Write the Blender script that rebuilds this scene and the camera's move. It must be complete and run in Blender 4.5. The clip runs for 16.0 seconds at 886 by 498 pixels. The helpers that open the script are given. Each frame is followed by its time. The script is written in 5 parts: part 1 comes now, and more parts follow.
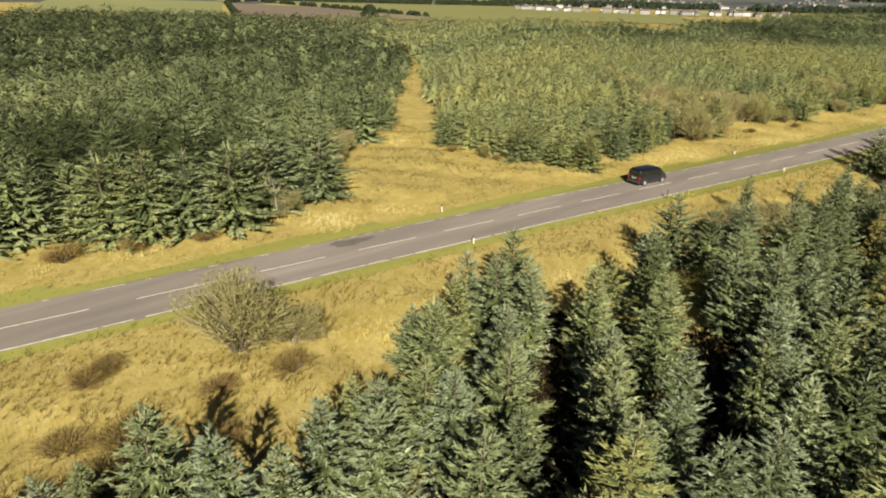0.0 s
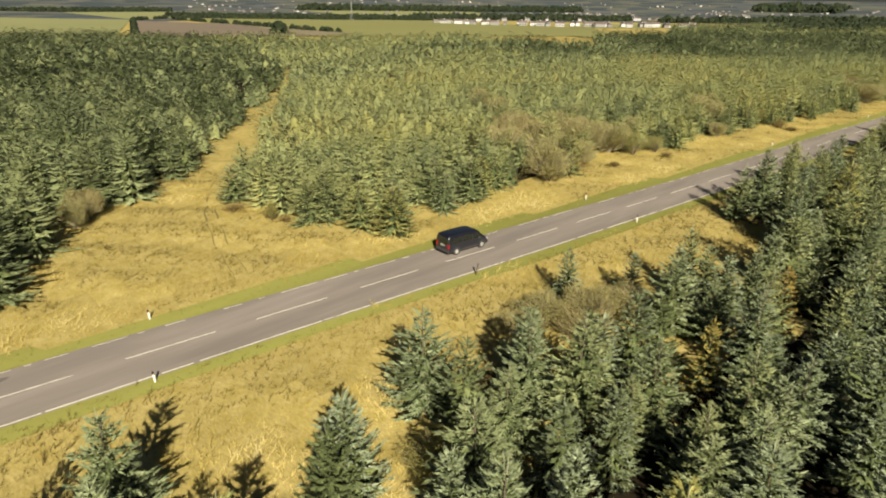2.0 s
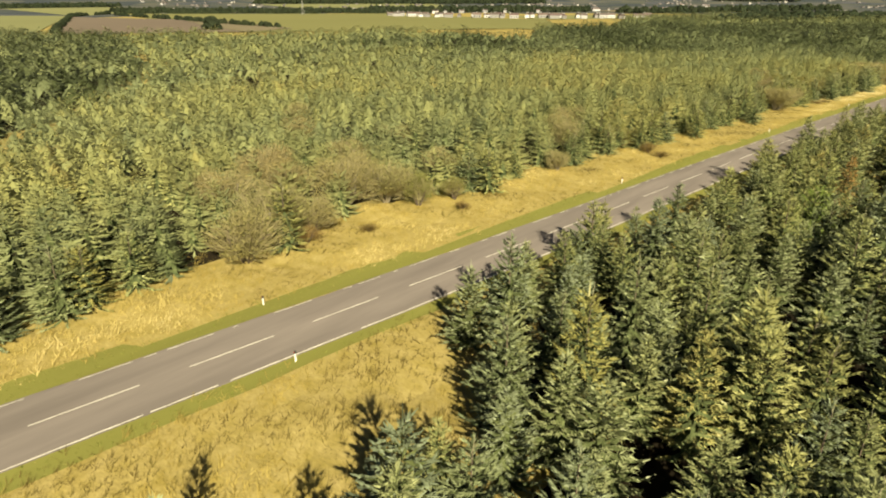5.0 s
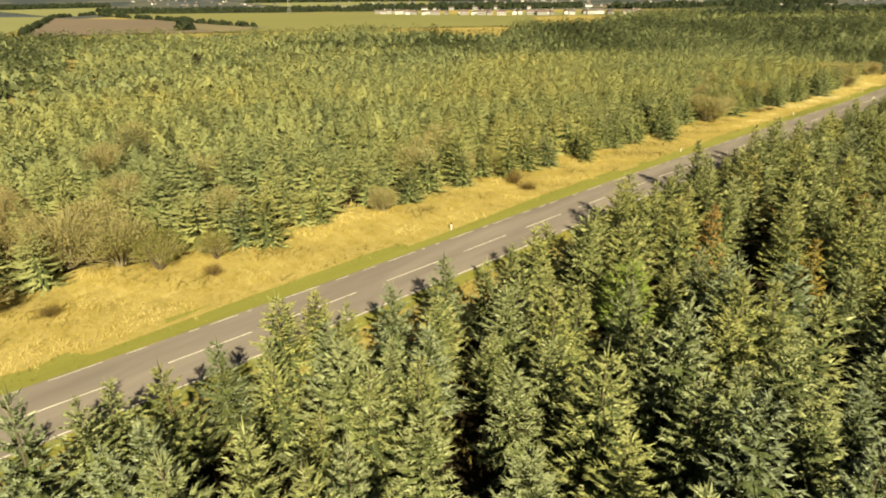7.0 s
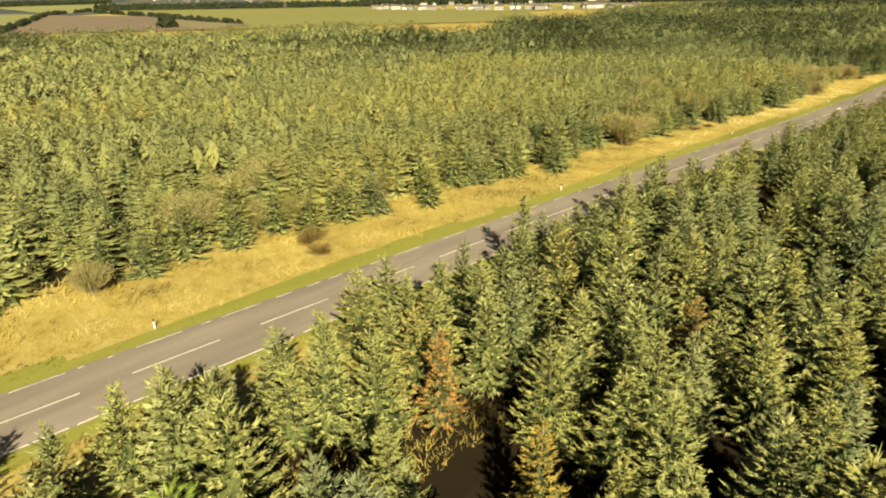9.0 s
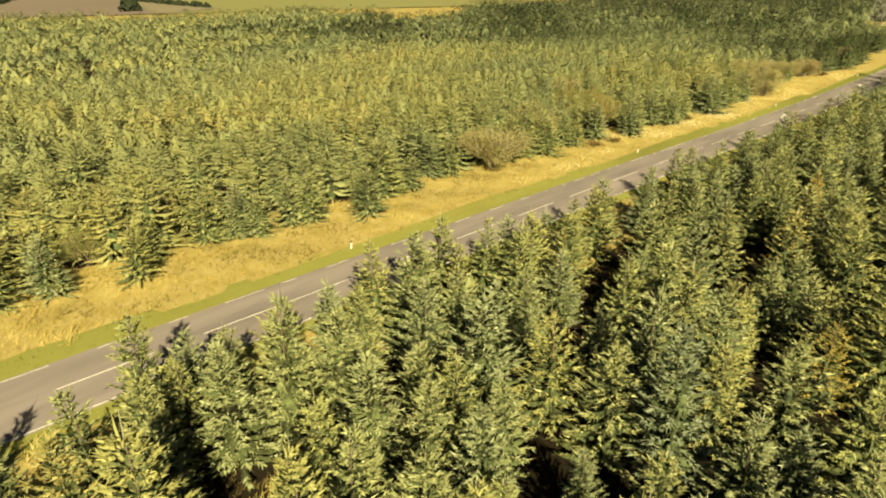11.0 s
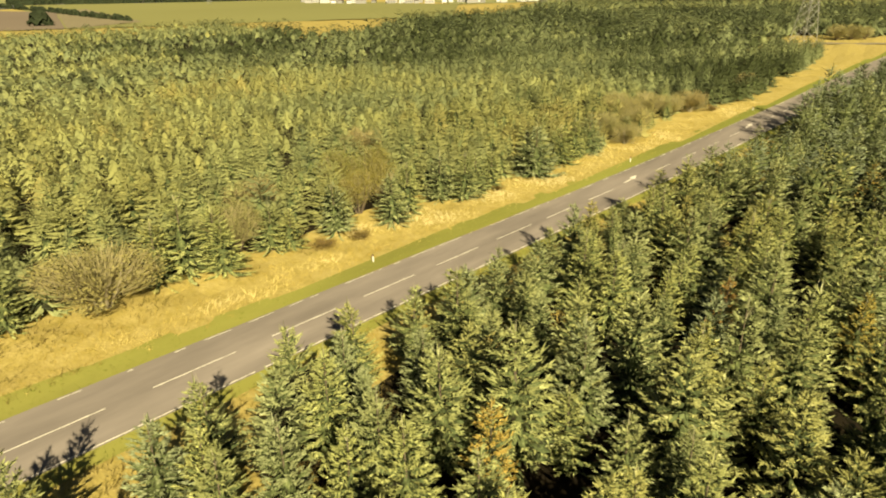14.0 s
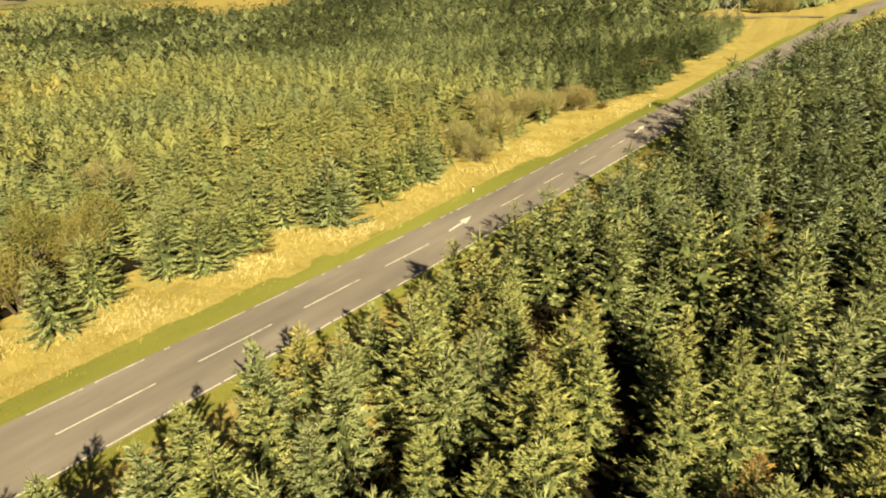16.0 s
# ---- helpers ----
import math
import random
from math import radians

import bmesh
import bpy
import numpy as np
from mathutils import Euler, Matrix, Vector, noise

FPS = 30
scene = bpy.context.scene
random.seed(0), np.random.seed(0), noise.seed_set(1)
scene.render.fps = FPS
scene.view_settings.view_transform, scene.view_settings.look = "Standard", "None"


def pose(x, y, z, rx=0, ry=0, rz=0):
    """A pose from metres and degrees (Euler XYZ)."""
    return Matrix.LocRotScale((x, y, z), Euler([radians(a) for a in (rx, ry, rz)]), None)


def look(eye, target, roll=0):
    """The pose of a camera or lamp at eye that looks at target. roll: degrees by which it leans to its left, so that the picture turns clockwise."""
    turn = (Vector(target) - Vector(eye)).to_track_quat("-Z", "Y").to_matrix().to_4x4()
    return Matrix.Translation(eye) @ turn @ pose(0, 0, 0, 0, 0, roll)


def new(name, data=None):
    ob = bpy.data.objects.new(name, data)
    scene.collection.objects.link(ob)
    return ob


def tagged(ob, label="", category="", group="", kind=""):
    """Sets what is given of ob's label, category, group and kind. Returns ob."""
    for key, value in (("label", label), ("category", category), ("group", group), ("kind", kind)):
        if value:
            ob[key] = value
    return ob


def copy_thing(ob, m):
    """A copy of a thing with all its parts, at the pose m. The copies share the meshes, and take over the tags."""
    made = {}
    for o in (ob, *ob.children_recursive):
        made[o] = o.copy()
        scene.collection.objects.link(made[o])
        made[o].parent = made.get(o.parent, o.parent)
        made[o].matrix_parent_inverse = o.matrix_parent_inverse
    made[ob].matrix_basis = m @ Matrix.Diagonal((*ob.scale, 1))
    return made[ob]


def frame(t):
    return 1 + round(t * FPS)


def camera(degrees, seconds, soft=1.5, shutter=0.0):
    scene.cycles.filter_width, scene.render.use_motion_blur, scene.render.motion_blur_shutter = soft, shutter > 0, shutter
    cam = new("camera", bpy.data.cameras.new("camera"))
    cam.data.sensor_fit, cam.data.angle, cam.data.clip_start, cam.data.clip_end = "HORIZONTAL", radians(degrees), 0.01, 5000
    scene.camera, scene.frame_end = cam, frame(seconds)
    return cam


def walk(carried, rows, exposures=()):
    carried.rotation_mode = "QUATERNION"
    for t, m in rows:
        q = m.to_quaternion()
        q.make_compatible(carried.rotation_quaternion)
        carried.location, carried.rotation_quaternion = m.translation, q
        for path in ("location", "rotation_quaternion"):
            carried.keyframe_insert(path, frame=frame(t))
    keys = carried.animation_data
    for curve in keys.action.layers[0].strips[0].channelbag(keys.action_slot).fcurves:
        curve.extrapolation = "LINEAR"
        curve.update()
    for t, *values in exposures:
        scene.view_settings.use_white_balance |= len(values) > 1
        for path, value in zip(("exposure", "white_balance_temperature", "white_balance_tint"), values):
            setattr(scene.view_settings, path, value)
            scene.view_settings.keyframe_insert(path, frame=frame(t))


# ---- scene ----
cam = camera(69.9, 16.0, 1.95)
PATH = [
    (0, (0.0, -35.97, 22.11), (23.4, -7.54, 6.5), 1.42),
    (0.5, (5.97, -34.96, 22.22), (30.0, -6.94, 6.81), 1.27),
    (1, (12.05, -33.9, 22.3), (37.08, -6.73, 6.96), 1.18),
    (1.5, (18.36, -32.99, 22.34), (44.29, -6.49, 7.33), 1.04),
    (2, (24.89, -32.29, 22.41), (51.38, -6.23, 7.6), 0.88),
    (2.5, (31.47, -31.75, 22.47), (58.1, -5.95, 7.46), 0.77),
    (3, (38.2, -31.39, 22.54), (65.03, -5.92, 7.32), 0.71),
    (3.5, (44.93, -31.24, 22.6), (71.98, -6.1, 7.23), 0.61),
    (4, (51.79, -31.34, 22.67), (79.08, -6.52, 7.2), 0.48),
    (4.2, (54.56, -31.45, 22.72), (81.84, -6.64, 7.22), 0.58),
    (6.3, (84.26, -35.33, 22.33), (112.09, -10.59, 7.72), -0.25),
    (6.5, (86.93, -35.73, 22.39), (114.69, -11.01, 7.61), -0.15),
    (7, (93.79, -36.84, 22.63), (121.17, -12.05, 7.28), -0.23),
    (7.5, (100.88, -37.99, 22.86), (128.04, -13.25, 7.04), -0.30),
    (8, (108.07, -39.0, 23.05), (135.44, -14.48, 7.26), -0.36),
    (8.5, (115.65, -39.82, 23.18), (142.94, -15.06, 7.61), -0.48),
    (9, (123.41, -40.44, 23.2), (150.28, -15.29, 7.55), -0.58),
    (9.2, (126.52, -40.68, 23.2), (153.09, -15.29, 7.41), -0.63),
    (11.3, (159.33, -41.54, 22.55), (186.14, -16.89, 5.99), -0.51),
    (11.5, (162.12, -41.61, 22.54), (189.12, -17.09, 6.09), -0.47),
    (12, (169.19, -41.93, 22.6), (197.01, -17.82, 6.95), -0.44),
    (12.5, (176.6, -42.31, 22.79), (204.67, -18.37, 7.34), -0.48),
    (13, (183.99, -42.66, 23.02), (212.03, -18.8, 7.38), -0.51),
    (13.5, (191.49, -42.86, 23.15), (219.52, -19.24, 7.14), -0.59),
    (14, (199.08, -42.9, 23.25), (227.14, -19.38, 7.15), -0.65),
    (14.5, (206.76, -42.77, 23.18), (234.31, -18.92, 6.67), -0.75),
    (15, (214.45, -42.54, 23.15), (242.69, -19.51, 6.66), -0.89),
    (15.5, (222.24, -42.25, 22.92), (251.52, -20.93, 5.95), -1.03),
    (16, (229.88, -41.93, 22.54), (259.15, -21.0, 5.06), -1.19),
]
walk(cam, [(t, look(eye, target, roll)) for t, eye, target, roll in PATH], [(0, 0.93, 6250, 12), (4, 0.98, 6750, 9), (8, 1.17, 7850, 3), (16, 1.19, 8150, 3)])

# ---- world, sun ----
SUN_AZ, SUN_EL = 236.0, 32.0  # where the sun stands: degrees from +x, and above the ground
sun_way = Vector((-math.cos(radians(SUN_AZ)) * math.cos(radians(SUN_EL)), -math.sin(radians(SUN_AZ)) * math.cos(radians(SUN_EL)), -math.sin(radians(SUN_EL))))
sun = new("sun", bpy.data.lights.new("sun", "SUN"))
sun.data.energy, sun.data.angle, sun.data.color = 5.0, radians(0.6), (1.0, 0.89, 0.65)
sun.matrix_world = look((0, 0, 200), Vector((0, 0, 200)) + sun_way)
world = bpy.data.worlds.new("sky")
scene.world = world
world.use_nodes = True
wn = world.node_tree.nodes
sky = wn.new("ShaderNodeTexSky")
sky.sky_type, sky.sun_disc = "NISHITA", False
sky.sun_elevation, sky.sun_rotation = radians(SUN_EL), radians(90 - SUN_AZ)
world.node_tree.links.new(sky.outputs["Color"], wn["Background"].inputs["Color"])
wn["Background"].inputs["Strength"].default_value = 0.011


# ---- materials ----
class Mat:
    """A node material with a few short calls."""

    def __init__(self, name, rough=0.8, metal=0.0, spec=0.3):
        self.m = bpy.data.materials.new(name)
        self.m.use_nodes = True
        self.t = self.m.node_tree
        self.b = self.t.nodes["Principled BSDF"]
        self.b.inputs["Roughness"].default_value = rough
        self.b.inputs["Metallic"].default_value = metal
        self.b.inputs["Specular IOR Level"].default_value = spec

    def node(self, kind, **values):
        n = self.t.nodes.new(kind)
        for k, v in values.items():
            n.inputs[k].default_value = v
        return n

    def link(self, a, b):
        self.t.links.new(a, b)

    def coords(self, scale=(1, 1, 1), turn=0.0):
        c = self.node("ShaderNodeTexCoord")
        m = self.node("ShaderNodeMapping")
        m.inputs["Scale"].default_value = scale
        m.inputs["Rotation"].default_value = (0, 0, radians(turn))
        self.link(c.outputs["Object"], m.inputs["Vector"])
        return m.outputs["Vector"]

    def noise(self, scale, detail=4.0, vec=None, rough=0.6):
        n = self.node("ShaderNodeTexNoise", Scale=scale, Detail=detail, Roughness=rough)
        if vec is not None:
            self.link(vec, n.inputs["Vector"])
        return n.outputs["Fac"]

    def ramp(self, fac, stops):
        r = self.node("ShaderNodeValToRGB")
        e = r.color_ramp.elements
        while len(e) < len(stops):
            e.new(0.5)
        for el, (p, c) in zip(e, stops):
            el.position, el.color = p, (*c, 1)
        self.link(fac, r.inputs["Fac"])
        return r.outputs["Color"]

    def mix(self, fac, a, b, mode="MIX"):
        n = self.t.nodes.new("ShaderNodeMix")
        n.data_type, n.blend_type = "RGBA", mode
        for sock, v in ((n.inputs[0], fac), (n.inputs[6], a), (n.inputs[7], b)):
            if isinstance(v, (int, float)):
                sock.default_value = v
            elif isinstance(v, tuple):
                sock.default_value = (*v, 1)
            else:
                self.link(v, sock)
        return n.outputs[2]

    def colour(self, c):
        if isinstance(c, tuple):
            self.b.inputs["Base Color"].default_value = (*c, 1)
        else:
            self.link(c, self.b.inputs["Base Color"])
        return self

    def bump(self, fac, strength, distance):
        n = self.node("ShaderNodeBump", Strength=strength, Distance=distance)
        self.link(fac, n.inputs["Height"])
        self.link(n.outputs["Normal"], self.b.inputs["Normal"])
        return self

    def rnd(self):
        return self.node("ShaderNodeObjectInfo").outputs["Random"]

    def isle(self):
        return self.node("ShaderNodeNewGeometry").outputs["Random Per Island"]

    def tint(self):
        n = self.node("ShaderNodeAttribute")
        n.attribute_name = "tint"
        return n.outputs["Fac"]

    def leafy(self, share):
        """Lets some light through thin leaves and needles."""
        tr = self.node("ShaderNodeBsdfTranslucent")
        mx = self.node("ShaderNodeMixShader", Fac=share)
        src = self.b.inputs["Base Color"].links[0].from_socket
        self.link(src, tr.inputs["Color"])
        self.link(self.b.outputs["BSDF"], mx.inputs[1])
        self.link(tr.outputs["BSDF"], mx.inputs[2])
        self.link(mx.outputs["Shader"], self.t.nodes["Material Output"].inputs["Surface"])
        return self


def plain(name, c, rough=0.6, metal=0.0, spec=0.4, vary=0.12, scale=6.0):
    k = Mat(name, rough, metal, spec)
    d = tuple(v * (1 - vary * 2) for v in c)
    return k.colour(k.ramp(k.noise(scale), [(0.3, d), (0.7, c)])).m


def needles(name, source):
    k = Mat(name, 0.5, 0, 0.35)
    if source == "warm":
        tree = k.ramp(k.rnd(), [(0.0, (0.232, 0.267, 0.148)), (0.3, (0.266, 0.291, 0.124)), (0.7, (0.290, 0.312, 0.118)), (1.0, (0.315, 0.314, 0.114))])
    elif source == "object":
        tree = k.ramp(k.rnd(), [(0.0, (0.200, 0.242, 0.155)), (0.4, (0.210, 0.247, 0.128)), (0.8, (0.238, 0.257, 0.104)), (1.0, (0.270, 0.261, 0.083))])
    elif source == "far":
        tree = k.ramp(k.tint(), [(0.0, (0.048, 0.062, 0.024)), (0.25, (0.195, 0.229, 0.119)), (0.55, (0.270, 0.292, 0.132)), (0.9, (0.322, 0.320, 0.124)), (1.0, (0.341, 0.286, 0.114))])
    else:
        tree = k.ramp(k.tint(), [(0.0, (0.082, 0.101, 0.035)), (0.25, (0.209, 0.253, 0.167)), (0.55, (0.251, 0.280, 0.134)), (0.9, (0.297, 0.299, 0.109)), (1.0, (0.318, 0.266, 0.097))])
    lo, hi = (0.93, 1.08) if source == "far" else (0.76, 1.4)
    leaf = k.ramp(k.isle(), [(0.0, (lo, lo, lo * 0.97)), (0.6, (1.0, 1.0, 1.0)), (1.0, (hi, hi, hi * 1.03))])
    c = k.mix(1.0, tree, leaf, "MULTIPLY")
    if source == "far":
        c = k.mix(0.8, c, k.ramp(k.noise(0.8, 5), [(0.3, (0.82, 0.84, 0.80)), (0.7, (1.15, 1.14, 1.12))]), "MULTIPLY")
    return k.colour(c).leafy(0.06).m


SPRUCE = needles("spruce_needles", "object")
SPRUCE_WARM = needles("yellow_green_needles", "warm")
SPRUCE_STUFF = needles("spruce_needles_mass", "attribute")
SPRUCE_FAR = needles("far_spruce_needles", "far")
k = Mat("yellowing_needles", 0.6, 0, 0.3)
AUTUMN = k.colour(k.mix(1.0, k.ramp(k.rnd(), [(0.0, (0.33, 0.28, 0.075)), (0.6, (0.36, 0.26, 0.07)), (1.0, (0.34, 0.21, 0.075))]), k.ramp(k.isle(), [(0.0, (0.75, 0.75, 0.75)), (1.0, (1.25, 1.25, 1.25))]), "MULTIPLY")).leafy(0.1).m
k = Mat("hedge_leaves", 0.8, 0, 0.1)
HEDGE = k.colour(k.mix(1.0, k.ramp(k.tint(), [(0.0, (0.022, 0.032, 0.018)), (1.0, (0.06, 0.065, 0.03))]), k.ramp(k.isle(), [(0.0, (0.7, 0.7, 0.7)), (1.0, (1.3, 1.3, 1.3))]), "MULTIPLY")).m
# inner needles, with the shade inside the crowns painted in as near-black patches
k = Mat("shade_dark_inner_needles", 0.8, 0, 0.15)
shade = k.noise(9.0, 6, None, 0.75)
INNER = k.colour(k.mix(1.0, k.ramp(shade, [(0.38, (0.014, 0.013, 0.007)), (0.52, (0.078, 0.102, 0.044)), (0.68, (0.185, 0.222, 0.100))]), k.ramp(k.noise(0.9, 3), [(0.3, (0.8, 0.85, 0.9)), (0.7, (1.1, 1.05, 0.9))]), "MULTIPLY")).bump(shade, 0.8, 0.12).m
SHOOT = plain("pale_shoots", (0.34, 0.33, 0.22), 0.7, scale=10)


def leaves(name, stops):
    k = Mat(name, 0.7, 0, 0.2)
    c = k.mix(1.0, k.ramp(k.rnd(), stops), k.ramp(k.isle(), [(0.0, (0.8, 0.8, 0.8)), (1.0, (1.2, 1.2, 1.15))]), "MULTIPLY")
    return k.colour(c).leafy(0.35).m


SHRUB = leaves("shrub_leaves", [(0.0, (0.28, 0.275, 0.115)), (0.5, (0.32, 0.295, 0.125)), (1.0, (0.35, 0.285, 0.135))])
OLIVE = leaves("olive_leaves", [(0.0, (0.19, 0.21, 0.062)), (0.5, (0.23, 0.23, 0.07)), (1.0, (0.27, 0.235, 0.07))])
HEATH = leaves("heath_twigs", [(0.0, (0.21, 0.16, 0.06)), (0.5, (0.25, 0.19, 0.07)), (1.0, (0.27, 0.19, 0.08))])
TWIG = plain("bare_twigs", (0.29, 0.26, 0.135), 0.85, scale=9)
BIRCH = plain("birch_bark", (0.40, 0.37, 0.32), 0.8, scale=7)
BARK = plain("bark", (0.12, 0.095, 0.07), 0.9, scale=14)
PALE_BARK = plain("pale_bark", (0.28, 0.25, 0.18), 0.85, scale=14)

k = Mat("rough_grassland", 0.95, 0, 0.1)
big = k.noise(0.06, 5)
mid = k.noise(0.9, 6, k.coords((1.0, 0.7, 1.0), 20))
fine = k.noise(7.0, 6, k.coords((1.0, 0.4, 1.0), 35))
c = k.ramp(big, [(0.30, (0.14, 0.10, 0.034)), (0.42, (0.319, 0.262, 0.076)), (0.56, (0.385, 0.322, 0.103)), (0.68, (0.264, 0.245, 0.059))])
c = k.mix(k.ramp(mid, [(0.3, (0.0, 0.0, 0.0)), (0.75, (0.8, 0.8, 0.8))]), c, (0.50, 0.42, 0.19))
c = k.mix(0.75, c, k.ramp(fine, [(0.3, (0.68, 0.66, 0.62)), (0.7, (1.12, 1.10, 1.05))]), "MULTIPLY")
c = k.mix(k.ramp(k.noise(0.11, 4), [(0.44, (0, 0, 0)), (0.58, (0.75, 0.75, 0.75))]), c, (0.21, 0.21, 0.06))
GRASSLAND = k.colour(c).bump(fine, 0.35, 0.12).m

RUT = plain("rut_soil", (0.20, 0.165, 0.055), 0.95, scale=3.0)
k = Mat("mown_verge", 0.9, 0, 0.15)
fine = k.noise(9.0, 6)
c = k.mix(k.ramp(k.noise(0.7, 5), [(0.35, (0, 0, 0)), (0.65, (1, 1, 1))]), (0.18, 0.215, 0.045), (0.34, 0.31, 0.10))
c = k.mix(0.7, c, k.ramp(fine, [(0.3, (0.6, 0.6, 0.55)), (0.7, (1.15, 1.15, 1.1))]), "MULTIPLY")
VERGE = k.colour(c).bump(fine, 0.5, 0.05).m

k = Mat("straw_blades", 0.85, 0, 0.2)
c = k.mix(1.0, k.ramp(k.tint(), [(0.0, (0.12, 0.082, 0.028)), (0.14, (0.20, 0.165, 0.050)), (0.30, (0.375, 0.297, 0.086)), (0.52, (0.515, 0.424, 0.149)), (0.75, (0.616, 0.522, 0.231)), (1.0, (0.672, 0.594, 0.330))]), k.ramp(k.isle(), [(0, (0.92, 0.92, 0.92)), (1, (1.08, 1.08, 1.08))]), "MULTIPLY")
c = k.mix(k.ramp(k.noise(0.11, 4), [(0.44, (0, 0, 0)), (0.58, (0.8, 0.8, 0.8))]), c, (0.25, 0.245, 0.07))
STRAW = k.colour(c).leafy(0.3).m
k = Mat("green_blades", 0.8, 0, 0.2)
c = k.mix(1.0, k.ramp(k.tint(), [(0.0, (0.17, 0.215, 0.038)), (0.6, (0.26, 0.275, 0.07)), (1.0, (0.40, 0.345, 0.12))]), k.ramp(k.isle(), [(0, (0.7, 0.7, 0.7)), (1, (1.2, 1.2, 1.2))]), "MULTIPLY")
GREEN = k.colour(c).leafy(0.3).m

k = Mat("asphalt", 0.88, 0, 0.25)
grit = k.noise(22.0, 8)
worn = k.noise(0.25, 4, k.coords((0.25, 1.6, 1.0), -6))
c = k.mix(k.ramp(worn, [(0.35, (0, 0, 0)), (0.7, (1, 1, 1))]), (0.205, 0.182, 0.172), (0.275, 0.245, 0.230))
c = k.mix(0.55, c, k.ramp(grit, [(0.3, (0.62, 0.62, 0.62)), (0.7, (1.2, 1.2, 1.2))]), "MULTIPLY")
ASPHALT = k.colour(c).bump(grit, 0.3, 0.01).m
k = Mat("asphalt_repair", 0.8, 0, 0.3)
DARK_ASPHALT = k.colour(k.ramp(k.noise(3.0, 7), [(0.35, (0.115, 0.103, 0.100)), (0.7, (0.175, 0.155, 0.148))])).m
k = Mat("road_paint", 0.6, 0, 0.4)
wear = k.noise(5.0, 7)
ROAD_PAINT = k.colour(k.ramp(wear, [(0.30, (0.22, 0.20, 0.19)), (0.44, (0.68, 0.66, 0.60)), (1.0, (0.80, 0.78, 0.72))])).m


# ---- the lie of the land ----
def smooth(a, b, v):
    s = np.clip((v - a) / (b - a), 0, 1)
    return s * s * (3 - 2 * s)


def land(x, y):
    """The ground's height at places given as arrays or numbers."""
    x, y = np.asarray(x, float), np.asarray(y, float)
    profile = -2.9 * smooth(140, 310, x)
    fall = np.maximum(0, y - 30) + 0.25 * np.maximum(0, x - 420)
    drop = -38 * (1 - np.exp(-fall * 0.04 / 38))
    away = np.hypot(x - 100, y)
    rise = 66 * smooth(2400, 4700, away)
    off = np.abs(y - centre(x))
    lumps = 0.22 * (np.sin(x * 0.31 + 1.3) * np.sin(y * 0.27 + x * 0.05) + 0.6 * np.sin(x * 0.83 + y * 0.61)) * smooth(5.5, 12, off)
    return profile + drop + rise + lumps


def centre(x):
    """The middle of the road, as y at x."""
    return np.interp(x, LINE_X, LINE_Y)


LINE = [(-200, 33), (-60, 17.2), (0, 10.9), (30, 8.2), (54, 5.7), (72, 3.6), (90, 1.8), (110, -0.3), (134, -2.2), (170, -4.6), (205, -6.5), (240, -8.2), (257, -9.3), (265, -9.9), (306, -12.2), (334, -14.2), (413, -18.6), (474, -22), (526, -25.8), (600, -31), (800, -45)]
LINE_X = np.arange(-190.0, 780.0, 2.0)
blur = np.exp(-0.5 * (np.arange(-20, 21) * 2.0 / 14.0) ** 2)
pad = np.interp(np.arange(-230.0, 820.0, 2.0), [p[0] for p in LINE], [p[1] for p in LINE])
LINE_Y = np.convolve(pad, blur / blur.sum(), "valid")[: len(LINE_X)]


def sheet(name, verts, faces, material):
    me = bpy.data.meshes.new(name)
    me.from_pydata(verts, [], faces)
    me.materials.append(material)
    me.update()
    return new(name, me)


def arrays(name, verts, tris, material, tint=None, second=None, slots=None):
    """A mesh of triangles from arrays; tint: a number for each corner point; second, slots: another material and
    which triangles take it. Points of six numbers bring their normals."""
    me = bpy.data.meshes.new(name)
    verts, tris = np.asarray(verts, np.float32), np.asarray(tris, np.int32)
    verts, normals = verts[:, :3], verts[:, 3:]
    me.vertices.add(len(verts))
    me.vertices.foreach_set("co", verts.ravel())
    me.loops.add(tris.size)
    me.loops.foreach_set("vertex_index", tris.ravel())
    me.polygons.add(len(tris))
    me.polygons.foreach_set("loop_start", np.arange(0, tris.size, 3, dtype=np.int32))
    me.polygons.foreach_set("loop_total", np.full(len(tris), 3, np.int32))
    if tint is not None:
        me.attributes.new("tint", "FLOAT", "POINT").data.foreach_set("value", np.asarray(tint, np.float32))
    me.materials.append(material)
    if second is not None:
        me.materials.append(second)
        me.polygons.foreach_set("material_index", np.asarray(slots, np.int32))
    me.update(calc_edges=True)
    if normals.size:
        me.normals_split_custom_set_from_vertices(normals)
    return me


def part(name, bm, material, parent, label=""):
    me = bpy.data.meshes.new(name)
    bm.to_mesh(me)
    bm.free()
    me.materials.append(material)
    ob = new(name, me)
    ob.parent = parent
    if label:
        tagged(ob, label)
    return ob


def box(bm, x0, x1, y0, y1, z0, z1, bevel=0.0):
    made = bmesh.ops.create_cube(bm, size=1.0, matrix=Matrix.Translation(((x0 + x1) / 2, (y0 + y1) / 2, (z0 + z1) / 2)) @ Matrix.Diagonal((x1 - x0, y1 - y0, z1 - z0, 1)))
    if bevel:
        edges = list({e for v in made["verts"] for e in v.link_edges})
        bmesh.ops.bevel(bm, geom=edges, offset=bevel, segments=2, affect="EDGES", profile=0.6)
    return bm


